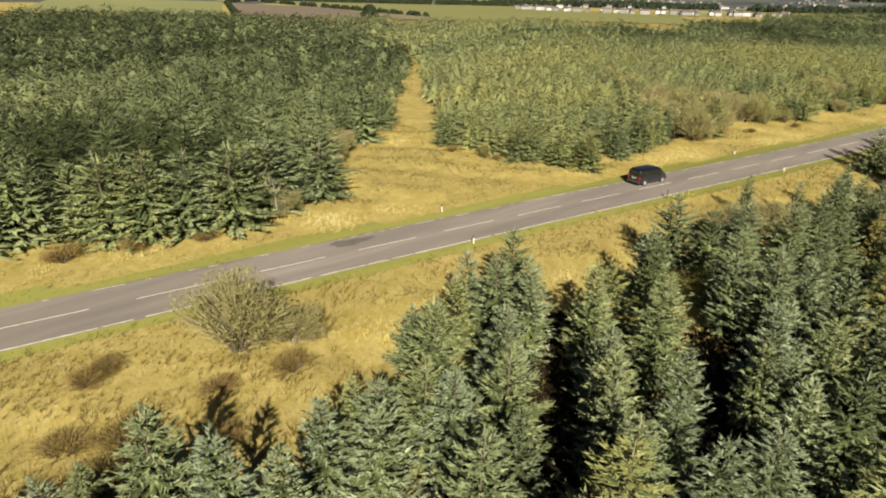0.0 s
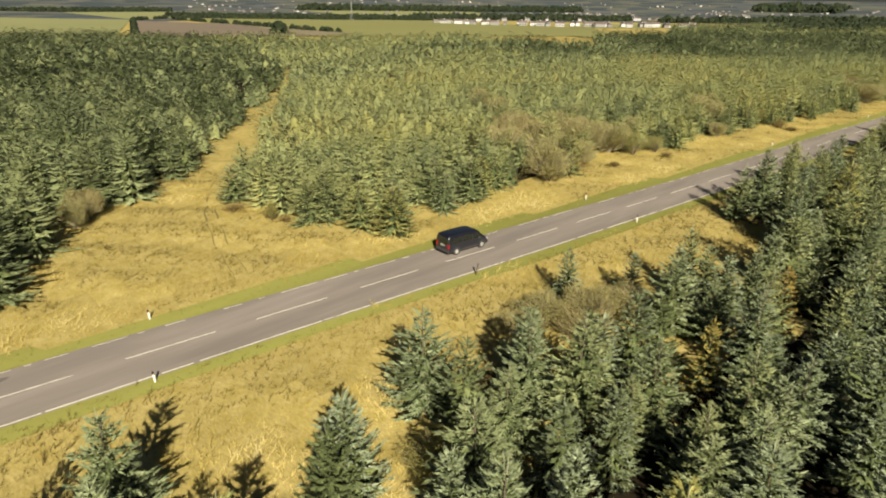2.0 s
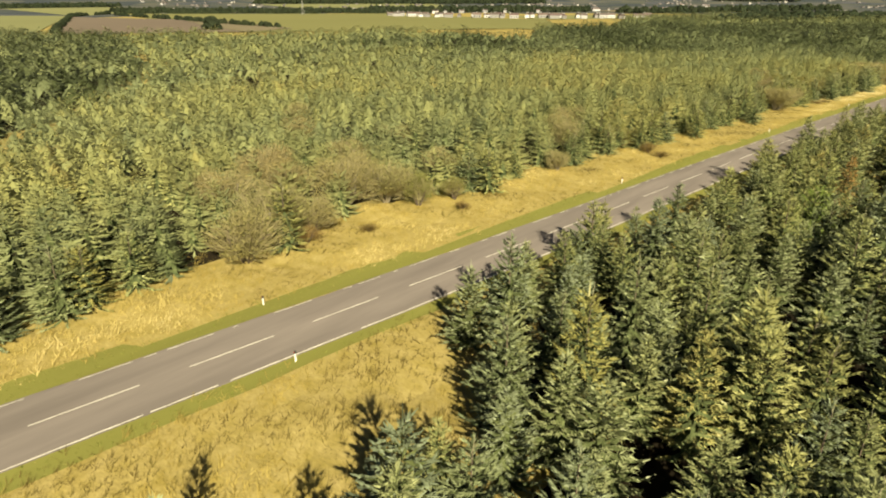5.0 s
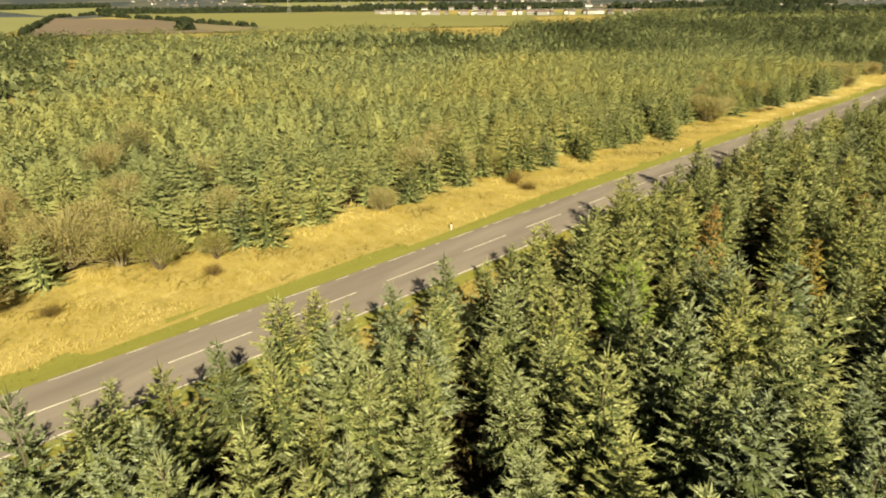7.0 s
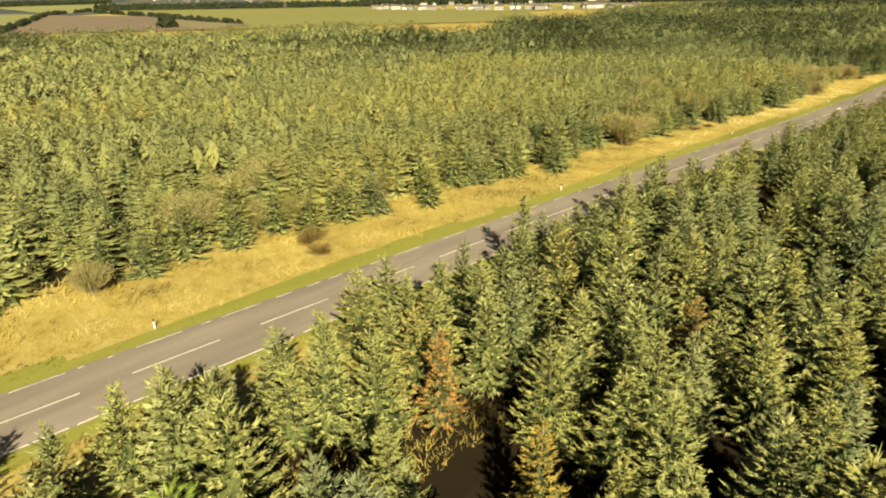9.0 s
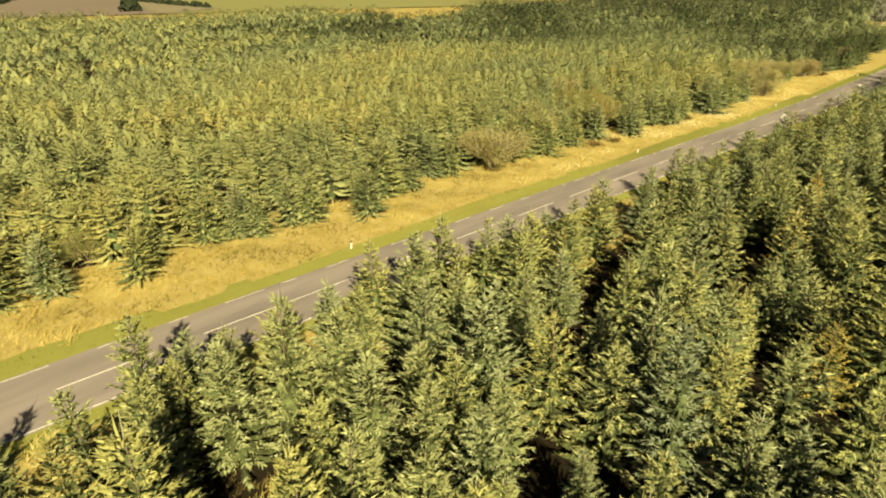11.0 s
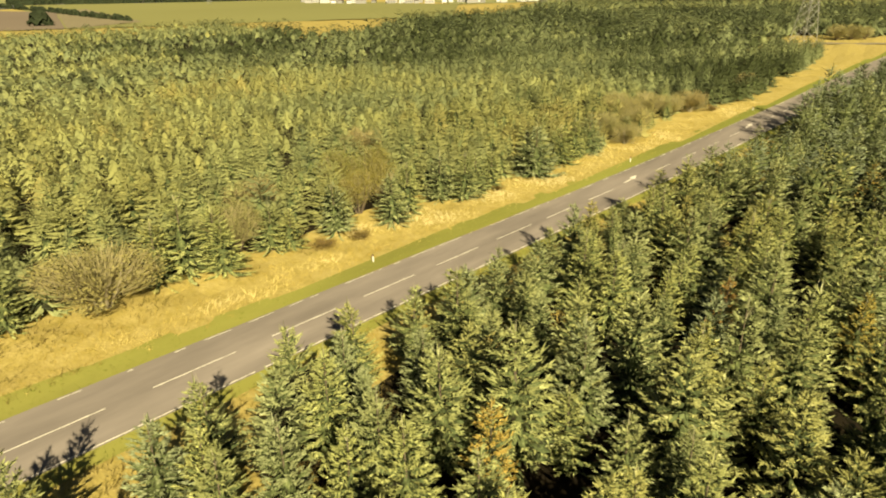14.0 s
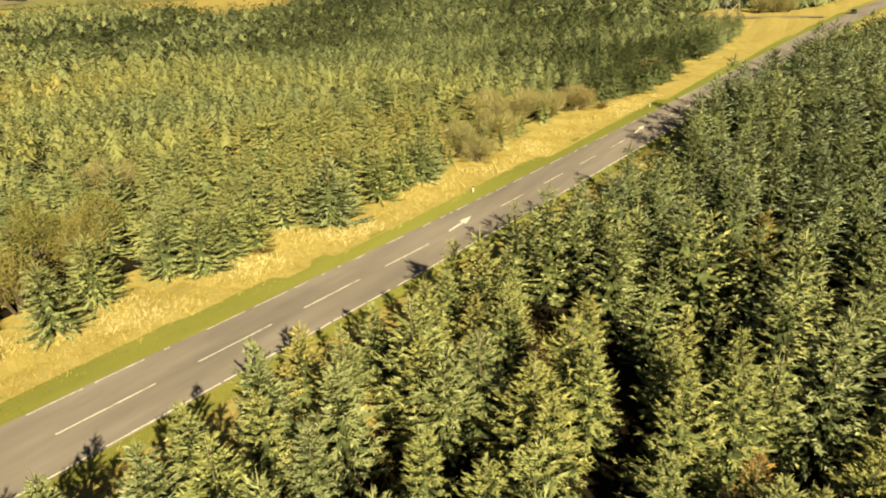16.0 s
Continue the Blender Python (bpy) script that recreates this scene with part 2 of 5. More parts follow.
def rod(bm, a, b, r0, r1=None, sides=6):
    a, b = Vector(a), Vector(b)
    r1 = r0 if r1 is None else r1
    turn = (b - a).to_track_quat("Z", "Y").to_matrix().to_4x4()
    bmesh.ops.create_cone(bm, cap_ends=True, segments=sides, radius1=r0, radius2=r1, depth=(b - a).length, matrix=Matrix.Translation((a + b) / 2) @ turn)
    return bm


# ---- plan of the plantations ----
RIGHT_EDGE = [(-30, -13.0), (0, -13.0), (6, -14.5), (12, -15.5), (16, -13.5), (21, -9.8), (26, -8.2), (31, -7.0), (36, -11.5), (45, -9.8), (53, -12.8), (61, -14.2), (66, -14.6), (70, -15.0), (76, -16.8), (88, -17.5), (92, -13.0), (96, -8.2), (112, -7.4), (130, -10.0), (148, -10.3), (170, -11.7), (181, -11.5), (195, -14.8), (211, -16.2), (224, -15.8), (243, -18.4), (263, -20.3), (291, -21.6), (314, -22.4), (320, -19.2), (342, -21.4), (381, -26.5), (430, -36.0), (470, -46.0), (520, -56.0)]
RIGHT_POLY = RIGHT_EDGE + [(520, -95), (300, -85), (250, -72), (-30, -60)]
LEFT_EDGE = [(58.5, 35.0), (60.5, 23.0), (64, 14.2), (73, 15.5), (82, 14.5), (92, 13.8), (104, 16.0), (117, 13.5), (130, 11.0), (148, 11.9), (166, 8.4), (180, 8.9), (192, 6.7), (206, 6.4), (222, 5.2), (245, 2.6), (265, 0.9), (291, -1.1), (310, -1.3), (326, -2.6), (345, -5.4), (366, -7.6), (374, -2.0), (398, -4.0), (432, -3.0), (446, 0.0)]
LEFT_POLY = LEFT_EDGE + [(452, 14), (462, 22), (490, 30), (512, 14), (520, -9), (700, -24), (960, -34), (960, 110), (880, 250), (600, 330), (455, 235), (480, 420), (400, 460), (299, 522), (174.5, 205.5), (128, 134), (114, 113.5), (80, 68)]
WEST_POLY = [(-25, 26), (9, 23), (14.5, 21), (20, 18.8), (24.5, 20), (32, 23.5), (37, 31), (42, 39), (50, 43), (60, 52.5), (80, 79), (126, 136), (172, 206), (295, 525), (250, 640), (90, 700), (-25, 500)]

def inside(x, y, poly):
    """Whether points lie in a polygon."""
    res = np.zeros(len(x), bool)
    j = len(poly) - 1
    for i in range(len(poly)):
        (xi, yi), (xj, yj) = poly[i], poly[j]
        hit = ((yi > y) != (yj > y)) & (x < (xj - xi) * (y - yi) / (yj - yi + 1e-12) + xi)
        res ^= hit
        j = i
    return res


# ground: close mesh near the road, wide mesh to the horizon
def steps(*runs):
    out = []
    for a, b, d in runs:
        out += list(np.arange(a, b, d))
    return np.array(out + [runs[-1][1]])


gx = steps((-4700, -700, 250), (-700, -100, 50), (-100, 420, 2.5), (420, 1000, 20), (1000, 4800, 100))
gy = steps((-4700, -700, 250), (-700, -60, 40), (-60, 60, 2.5), (60, 200, 7), (200, 1000, 25), (1000, 4800, 100))
XX, YY = np.meshgrid(gx, gy, indexing="ij")
ZZ = land(XX, YY) - 0.06 * (np.abs(YY - centre(XX)) < 4.5)
nx, ny = XX.shape
idx = np.arange(nx * ny).reshape(nx, ny)
quads = np.stack([idx[:-1, :-1], idx[1:, :-1], idx[1:, 1:], idx[:-1, 1:]], -1).reshape(-1, 4)
ground_mesh = bpy.data.meshes.new("ground")
ground_mesh.from_pydata(np.stack([XX, YY, ZZ], -1).reshape(-1, 3).tolist(), [], quads.tolist())
ground_mesh.materials.append(GRASSLAND)
# blue-grey tones: the haze of distance is put into these colours
k = Mat("hazed_distant_land", 0.95, 0, 0.1)
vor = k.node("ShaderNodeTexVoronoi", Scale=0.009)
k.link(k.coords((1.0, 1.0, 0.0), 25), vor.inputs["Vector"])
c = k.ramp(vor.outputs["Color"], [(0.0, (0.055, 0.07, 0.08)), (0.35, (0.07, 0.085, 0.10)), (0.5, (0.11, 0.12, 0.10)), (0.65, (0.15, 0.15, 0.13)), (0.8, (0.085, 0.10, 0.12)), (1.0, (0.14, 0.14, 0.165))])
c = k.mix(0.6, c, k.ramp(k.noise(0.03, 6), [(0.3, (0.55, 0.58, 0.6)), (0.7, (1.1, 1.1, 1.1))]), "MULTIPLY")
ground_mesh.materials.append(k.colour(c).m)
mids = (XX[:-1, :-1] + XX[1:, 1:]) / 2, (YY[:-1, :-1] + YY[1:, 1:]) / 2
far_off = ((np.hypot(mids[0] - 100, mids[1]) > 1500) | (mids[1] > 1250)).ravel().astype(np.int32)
# needle litter taken near black, with the shade between the trees painted in
k = Mat("shade_dark_forest_floor", 0.95, 0, 0.1)
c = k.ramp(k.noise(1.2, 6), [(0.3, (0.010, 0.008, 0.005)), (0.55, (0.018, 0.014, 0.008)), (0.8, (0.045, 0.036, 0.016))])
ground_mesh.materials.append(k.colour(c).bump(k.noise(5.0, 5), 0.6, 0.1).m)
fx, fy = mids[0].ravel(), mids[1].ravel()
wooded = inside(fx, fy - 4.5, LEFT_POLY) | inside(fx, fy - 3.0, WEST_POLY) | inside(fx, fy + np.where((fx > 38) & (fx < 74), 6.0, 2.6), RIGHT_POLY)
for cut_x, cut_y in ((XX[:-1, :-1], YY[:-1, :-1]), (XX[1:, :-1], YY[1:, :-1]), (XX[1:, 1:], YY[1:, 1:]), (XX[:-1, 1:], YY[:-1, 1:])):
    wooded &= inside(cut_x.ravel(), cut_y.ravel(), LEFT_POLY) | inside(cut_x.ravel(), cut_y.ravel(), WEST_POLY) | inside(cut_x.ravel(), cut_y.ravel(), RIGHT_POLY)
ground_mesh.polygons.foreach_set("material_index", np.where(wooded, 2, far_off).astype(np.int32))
ground_mesh.update()
tagged(new("ground", ground_mesh), "straw-coloured rough grassland sloping gently to a wide valley", "ground", kind="structure")

# road: a cambered strip with thickness
rx = np.arange(-150, 760, 3.0)


def strip(name, inner, outer, lift, material, xs=None, thick=0.0):
    """A band beside the road's middle line between two distances (left is positive)."""
    xs = rx if xs is None else xs
    verts, faces = [], []
    inner = inner if callable(inner) else (lambda x, v=inner: v)
    outer = outer if callable(outer) else (lambda x, v=outer: v)
    for x in xs:
        h = float(land(x, centre(x)))
        slope = float(centre(x + 1) - centre(x - 1)) / 2
        nrm = Vector((-slope, 1)).normalized()
        for off in (inner(x), outer(x)):
            verts.append((x + nrm.x * off, float(centre(x)) + nrm.y * off, h + lift - 0.012 * abs(off)))
    for i in range(len(xs) - 1):
        faces.append((2 * i, 2 * i + 2, 2 * i + 3, 2 * i + 1))
    return sheet(name, verts, faces, material)


def road_mesh():
    verts, faces = [], []
    cut = (-3.45, -3.3, -1.7, 0.0, 1.7, 3.3, 3.45)
    for x in rx:
        h = float(land(x, centre(x)))
        slope = float(centre(x + 1) - centre(x - 1)) / 2
        nrm = Vector((-slope, 1)).normalized()
        for off in cut:
            wob = 0.05 * math.sin(x * 1.7 + off) + 0.04 * math.sin(x * 0.61 * off)
            o = off + (wob if abs(off) > 3 else 0)
            z = h + 0.05 - 0.012 * abs(off) - (0.12 if abs(off) > 3.4 else 0)
            verts.append((x + nrm.x * o, float(centre(x)) + nrm.y * o, z))
    n = len(cut)
    for i in range(len(rx) - 1):
        for j in range(n - 1):
            a = i * n + j
            faces.append((a, a + n, a + n + 1, a + 1))
    return sheet("road", verts, faces, ASPHALT)


road = tagged(road_mesh(), "worn grey asphalt country road with white centre dashes", "road", kind="structure")


def on_road(x, off, lift):
    slope = float(centre(x + 1) - centre(x - 1)) / 2
    nrm = Vector((-slope, 1)).normalized()
    return Vector((x + nrm.x * off, float(centre(x)) + nrm.y * off, float(land(x, centre(x))) + 0.05 - 0.012 * abs(off) + lift))


def painted(name, x0, x1, off, width, ragged, rng):
    """A painted line along the road with worn edges."""
    verts, faces = [], []
    n = max(2, int((x1 - x0) / 0.5))
    for i in range(n + 1):
        x = x0 + (x1 - x0) * i / n
        a, b = off - width / 2 + rng.uniform(-ragged, ragged), off + width / 2 + rng.uniform(-ragged, ragged)
        verts += [on_road(x, a, 0.006)[:], on_road(x, b, 0.006)[:]]
    for i in range(n):
        faces.append((2 * i, 2 * i + 2, 2 * i + 3, 2 * i + 1))
    ob = sheet(name, verts, faces, ROAD_PAINT)
    ob.parent = road
    return ob


rng = random.Random(4)
for i in range(-9, 46):
    start = 53.9 + 9.0 * i if i < 14 else 177.5 + 8.86 * (i - 14)
    if i not in (25, 30):
        painted("centre_dash", start, start + (5.9 if i < 25 else 4.4), 0.0, 0.10, 0.012, rng)
for side in (-1, 1):
    x = -110.0
    while x < 460:
        run = rng.choice((0.4, 0.8, 1.4, 2.2, 3.2)) if side > 0 else rng.choice((2.0, 4.0, 6.0, 9.0, 14.0))
        painted("edge_line", x, x + run, side * 3.12, 0.075 if side > 0 else 0.10, 0.02, rng)
        x += run + rng.choice((0.4, 0.8, 1.6)) * (1.8 if side > 0 else 0.5)


def arrow(x):
    """A painted arrow that bends back to the left lane."""
    pts = [(-2.2, -0.12), (0.3, 0.10), (0.3, -0.22), (2.2, 0.55), (0.5, 0.75), (0.3, 0.36), (-2.2, 0.10)]
    verts = [on_road(x + a, 0.35 + b, 0.006)[:] for a, b in pts]
    ob = sheet("painted_arrow", verts, [(0, 1, 5, 6), (2, 3, 4, 5, 1)], ROAD_PAINT)
    ob.parent = road


arrow(277.6)
arrow(321.0)
patch_v = []
for i in range(22):
    a = i / 22 * math.tau
    r = 1 + 0.18 * math.sin(3 * a + 1) + 0.1 * math.sin(7 * a)
    patch_v.append(on_road(27.2 + 2.1 * r * math.cos(a), 2.05 + 0.75 * r * math.sin(a), 0.005)[:])
asphalt_patch = sheet("asphalt_patch", patch_v, [tuple(range(22))], DARK_ASPHALT)
asphalt_patch.parent = road

tagged(strip("verge_left", 3.3, lambda x: 5.95 + 0.22 * math.sin(x * 0.13) + 0.1 * math.sin(x * 0.41), 0.055, VERGE), "short green grass verge along the road", "verge", kind="structure")
tagged(strip("verge_right", lambda x: -4.75 + 0.2 * math.sin(x * 0.15) + 0.1 * math.sin(x * 0.43), -3.3, 0.055, VERGE), "narrow green grass verge along the road", "verge", kind="structure")

# ---- far fields, hedges and woods ----
def field(name, corners, material, label, lift=0.5, cells=14):
    """A four-cornered field laid on the land."""
    p = [np.array(q, float) for q in corners]
    verts, faces = [], []
    for i in range(cells + 1):
        for j in range(cells + 1):
            u, v = i / cells, j / cells
            q = (1 - u) * (1 - v) * p[0] + u * (1 - v) * p[1] + u * v * p[2] + (1 - u) * v * p[3]
            verts.append((q[0], q[1], float(land(q[0], q[1])) + lift))
    for i in range(cells):
        for j in range(cells):
            a = i * (cells + 1) + j
            faces.append((a, a + cells + 1, a + cells + 2, a + 1))
    return tagged(sheet(name, verts, faces, material), label, "field", kind="structure")


def crop(name, a, b, scale=0.04):
    k = Mat(name, 0.95, 0, 0.1)
    c = k.mix(0.5, k.ramp(k.noise(scale, 5), [(0.3, a), (0.7, b)]), k.ramp(k.noise(0.5, 4), [(0.3, (0.8, 0.8, 0.8)), (0.7, (1.15, 1.15, 1.15))]), "MULTIPLY")
    return k.colour(c).m


PASTURE = crop("pasture", (0.20, 0.21, 0.085), (0.25, 0.245, 0.105), 0.008)
PASTURE_PALE = crop("pale_pasture", (0.22, 0.235, 0.11), (0.27, 0.275, 0.135), 0.01)
PLOUGHED = crop("ploughed_soil", (0.17, 0.14, 0.112), (0.225, 0.185, 0.15), 0.01)
STUBBLE = crop("stubble", (0.20, 0.175, 0.115), (0.25, 0.22, 0.15), 0.01)

field("field_pasture", [(430, 560), (640, 380), (1110, 1080), (700, 1500)], PASTURE, "pale green pasture beyond the plantation")
field("field_pasture_2", [(640, 380), (560, 255), (960, 560), (1110, 1080)], PASTURE, "pale green pasture beside the plantation")
field("field_ploughed", [(300, 700), (430, 565), (610, 1060), (540, 1360)], PLOUGHED, "brown ploughed field with a hedge along it", 0.7)
field("field_stubble", [(430, 561), (520, 610), (680, 1120), (612, 1062)], STUBBLE, "narrow pale stubble field along a hedge", 0.8)
field("field_pasture_3", [(110, 900), (300, 760), (560, 1420), (300, 1800)], PASTURE_PALE, "bright green pasture behind the ploughed field", 0.6)
field("field_pasture_4", [(570, 1400), (720, 1540), (960, 2150), (640, 2150)], PASTURE_PALE, "far green pasture", 0.6)
field("field_pasture_5", [(1250, 1500), (1700, 1300), (2100, 1900), (1500, 2200)], PASTURE_PALE, "far green pasture in the valley", 0.6)
field("field_stubble_2", [(960, 560), (1150, 430), (1400, 560), (1110, 760)], PASTURE_PALE, "pale green ground in front of the far houses", 0.6)
field("field_stubble_3", [(1500, 700), (2300, 480), (2500, 620), (1700, 900)], STUBBLE, "pale fields far along the valley", 0.6)

# ---- plants: shapes built once ----
def spike(V, T, a, b, width, side):
    """A thin pointed shoot from a to b."""
    n = len(V)
    V += [a - side * width, a + side * width, b]
    T.append((n, n + 1, n + 2))


def unit(v):
    return v / (np.linalg.norm(v, axis=-1, keepdims=True) + 1e-9)


def tier_shape(seed, height, radius, tiers, points, bulge=0.8, droop=0.22, notch=0.55):
    """A spruce as overlapping ragged skirts of branches, one above the other."""
    r = np.random.RandomState(seed)
    V, T = [], []
    lean = r.uniform(-0.03, 0.03, 2)
    for i in range(tiers):
        f = (i + r.uniform(-0.25, 0.25)) / tiers if i else 0.0
        reach = radius * (1 - f) ** bulge + 0.07
        low = height * (0.06 + 0.86 * f)
        top = min(low + height * 2.3 / tiers, height * 1.0)
        n, turn = len(V), r.uniform(0, math.tau)
        for j in range(2 * points):
            a = turn + (j + r.uniform(-0.3, 0.3)) / (2 * points) * math.tau
            far = reach * (r.uniform(0.82, 1.25) if j % 2 == 0 else notch * r.uniform(0.8, 1.25))
            z = low + (0.0 if j % 2 == 0 else 0.45 * (top - low)) + droop * reach * r.uniform(-0.7, 0.5)
            V.append((math.cos(a) * far + lean[0] * z, math.sin(a) * far + lean[1] * z, z))
        V.append((lean[0] * top, lean[1] * top, top))
        T += [(n + j, n + (j + 1) % (2 * points), n + 2 * points) for j in range(2 * points)]
    return np.array(V), np.array(T)


def soften(V, T, height, radius, soft):
    """Turns the triangles outwards and gives each point a normal between its twig's (soft 0) and the crown's (soft 1):
    needles stand out on all sides of a twig, so that it has no flat face."""
    mid = V[T].mean(1)
    out = unit(np.stack([mid[:, 0] / radius, mid[:, 1] / radius, 0.25 + 0.75 * mid[:, 2] / height], 1))
    flat = unit(np.cross(V[T[:, 1]] - V[T[:, 0]], V[T[:, 2]] - V[T[:, 0]]))
    turn = (flat * out).sum(1) < 0
    T = np.where(turn[:, None], T[:, ::-1], T)
    flat = np.where(turn[:, None], -flat, flat)
    N = np.zeros_like(V)
    np.add.at(N, T.ravel(), np.repeat(unit(flat * (1 - soft) + out * soft), 3, 0))
    return np.hstack([V, unit(N)]), T


def spruce_shape(seed, height, radius, whorls, per, twigs, length, wide, droop=0.1, lift=0.3, bulge=0.8, ragged=0.25, spread=1.0, core=(6, 5, 0.55, 0.8), inner=0.3, frond=0.0, tumble=0.45, lively=1.0, soft=0.5):
    """Points and triangles of one spruce crown: whorls of branches, each a frond of short twigs that
    point outwards and up, round an inner mass of ragged skirts (core: tiers, points, share of the radius and height).
    twigs: on a long branch; length, wide: of a twig, in metres; inner: where they begin; soft: see soften.
    lively: how far the twigs rise and fall; frond: half the width of the mat of needles along a branch (coloured dark
    as in shade where it takes INNER), as a share of its length.
    Also gives the number of the inner triangles, which come first."""
    r = np.random.RandomState(seed)
    VV, TT, n = [], [], 0
    v, t = tier_shape(seed + 5000, height * core[3], radius * core[2], core[0], core[1], bulge)
    IV, IT, ni = [v], [t], len(v)
    up = np.array([0, 0, 1.0])
    lean = r.uniform(-0.03, 0.03, 2)
    lob = r.uniform(0, math.tau)
    for w in range(whorls):
        f = min(max((w + r.uniform(-0.3, 0.3)) / whorls, 0.0), 0.95)
        reach = radius * ((1.0 - f) ** bulge * (1.0 if f > 0.1 else 0.9)) + 0.12
        sink = -droop * (1 - f) + 0.5 * f**1.5
        count = max(4, int(round(per * (1 - 0.45 * f))))
        turn0 = r.uniform(0, math.tau)
        for j in range(count):
            a = turn0 + (j + r.uniform(-0.35, 0.35)) / count * math.tau
            z = height * (0.07 + 0.88 * f) + r.uniform(-0.5, 0.5) * height / whorls
            L = reach * r.uniform(1 - ragged * 1.3, 1 + ragged) * (1 + 0.12 * math.sin(2 * a + lob))
            out, side = np.array([math.cos(a), math.sin(a), 0]), np.array([-math.sin(a), math.cos(a), 0])
            p0 = np.array([lean[0] * z, lean[1] * z, z])
            rise = lift * r.uniform(0.4, 1.2)
            if frond:
                e = frond * L
                p1, p2 = p0 + out * L * 0.55 + up * L * (0.55 * sink + 0.3 * rise - 0.05), p0 + out * L * 0.9 + up * L * (0.9 * sink + 0.8 * rise - 0.05)
                IV.append(np.stack([p0, p1 + side * e - up * e * 0.5, p2, p1 - side * e - up * e * 0.5]))
                IT.append(ni + np.array([[0, 1, 2], [0, 2, 3]]))
                ni += 4
            m = max(2, int(round(twigs * (0.3 + 0.7 * L / radius))))
            g = inner + (1 - inner) * (((np.arange(m) + r.uniform(0, 1, m)) / m) ** 0.7)[:, None]
            hand = np.where(np.arange(m) % 2 == 0, 1.0, -1.0)[:, None]
            base = p0 + out * L * g + up * L * (sink * g + rise * g**2 - 0.12 * (g < 0.5)) + r.normal(0, 0.03, (m, 3))
            way = out * (0.5 + 0.5 * g) + side * hand * r.uniform(0.2, 1.0, (m, 1)) * (1.25 - 0.85 * g) * spread + up * (r.uniform(-0.25, 0.55, (m, 1)) * lively + sink * 0.6)
            tip = base + way * length * r.uniform(0.65, 1.35, (m, 1)) * (0.6 + 0.4 * min(1.0, L / radius * 1.6))
            across = unit(np.cross(way, up + r.normal(0, tumble, (m, 3)))) * wide * r.uniform(0.7, 1.3, (m, 1))
            VV.append(np.stack([base + across, tip, base - across], 1).reshape(-1, 3))
            TT.append(n + 3 * np.arange(m)[:, None] + np.array([0, 1, 2]))
            n += 3 * m
    V, T = [], []
    top = np.array([lean[0] * height, lean[1] * height, height * 0.90])
    for q in range(4):
        d = np.array([r.uniform(-0.35, 0.35), r.uniform(-0.35, 0.35), 0]) * (q > 0)
        spike(V, T, top, top + d * 0.8 + up * height * (0.14 - 0.07 * (q > 0)), 0.04, np.array([math.cos(q * 2), math.sin(q * 2), 0]))
    VV.append(np.array(V))
    TT.append(np.array(T) + n)
    inner_t = np.concatenate(IT)
    return soften(np.concatenate(IV + VV), np.concatenate([inner_t] + [q + ni for q in TT]), height, radius, soft) + (len(inner_t),)


def scatter(poly, gap, jitter, seed, turn=0.0):
    """Places on a jittered planting grid inside a polygon."""
    r = np.random.RandomState(seed)
    q = np.array(poly, float)
    (x0, y0), (x1, y1) = q.min(0), q.max(0)
    mid = (q.min(0) + q.max(0)) / 2
    far = max(x1 - x0, y1 - y0) * 0.75
    n = int(2 * far / gap)
    ii, jj = np.meshgrid(np.arange(n), np.arange(n), indexing="ij")
    u, v = (ii.ravel() - n / 2) * gap, (jj.ravel() - n / 2) * gap
    ca, sa = math.cos(radians(turn)), math.sin(radians(turn))
    x, y = mid[0] + u * ca - v * sa, mid[1] + u * sa + v * ca
    box_in = (x > x0 - 5) & (x < x1 + 5) & (y > y0 - 5) & (y < y1 + 5)
    x, y = x[box_in], y[box_in]
    x = x + r.uniform(-jitter, jitter, len(x)) * gap
    y = y + r.uniform(-jitter, jitter, len(y)) * gap
    ok = inside(x, y, poly)
    return x[ok], y[ok]


def mass(name, shapes, x, y, size, tint, material, seed, label, category, group="", free=True, second=None):
    """Many plants joined into one mesh: a shape, turned and scaled, at each place."""
    r = np.random.RandomState(seed)
    pick = r.randint(0, len(shapes), len(x))
    turn = r.uniform(0, math.tau, len(x)) if free else r.normal(0, 0.5, len(x))
    z = land(x, y)
    VV, TT, CC, MM, n = [], [], [], [], 0
    for s, (V, T, *cores) in enumerate(shapes):
        who = np.nonzero(pick == s)[0]
        if not len(who):
            continue
        ca, sa = np.cos(turn[who])[:, None], np.sin(turn[who])[:, None]
        k = size[who][:, None]
        wide = k * r.uniform(0.88, 1.15, (len(who), 1))
        px = (V[None, :, 0] * ca - V[None, :, 1] * sa) * wide + x[who][:, None]
        py = (V[None, :, 0] * sa + V[None, :, 1] * ca) * wide + y[who][:, None]
        pz = V[None, :, 2] * k + z[who][:, None] - 0.03
        points = [px, py, pz]
        if V.shape[1] == 6:
            points += [V[None, :, 3] * ca - V[None, :, 4] * sa, V[None, :, 3] * sa + V[None, :, 4] * ca, np.repeat(V[None, :, 5], len(who), 0)]
        VV.append(np.stack(points, -1).reshape(-1, len(points)))
        TT.append((T[None] + (n + np.arange(len(who)) * len(V))[:, None, None]).reshape(-1, 3))
        CC.append(np.repeat(tint[who], len(V)))
        if second is not None:
            MM.append(np.tile(np.arange(len(T)) < cores[0], len(who)))
        n += len(who) * len(V)
    me = arrays(name, np.concatenate(VV), np.concatenate(TT), material, np.concatenate(CC), second, np.concatenate(MM) if MM else None)
    return tagged(new(name, me), label, category, group, "stuff")


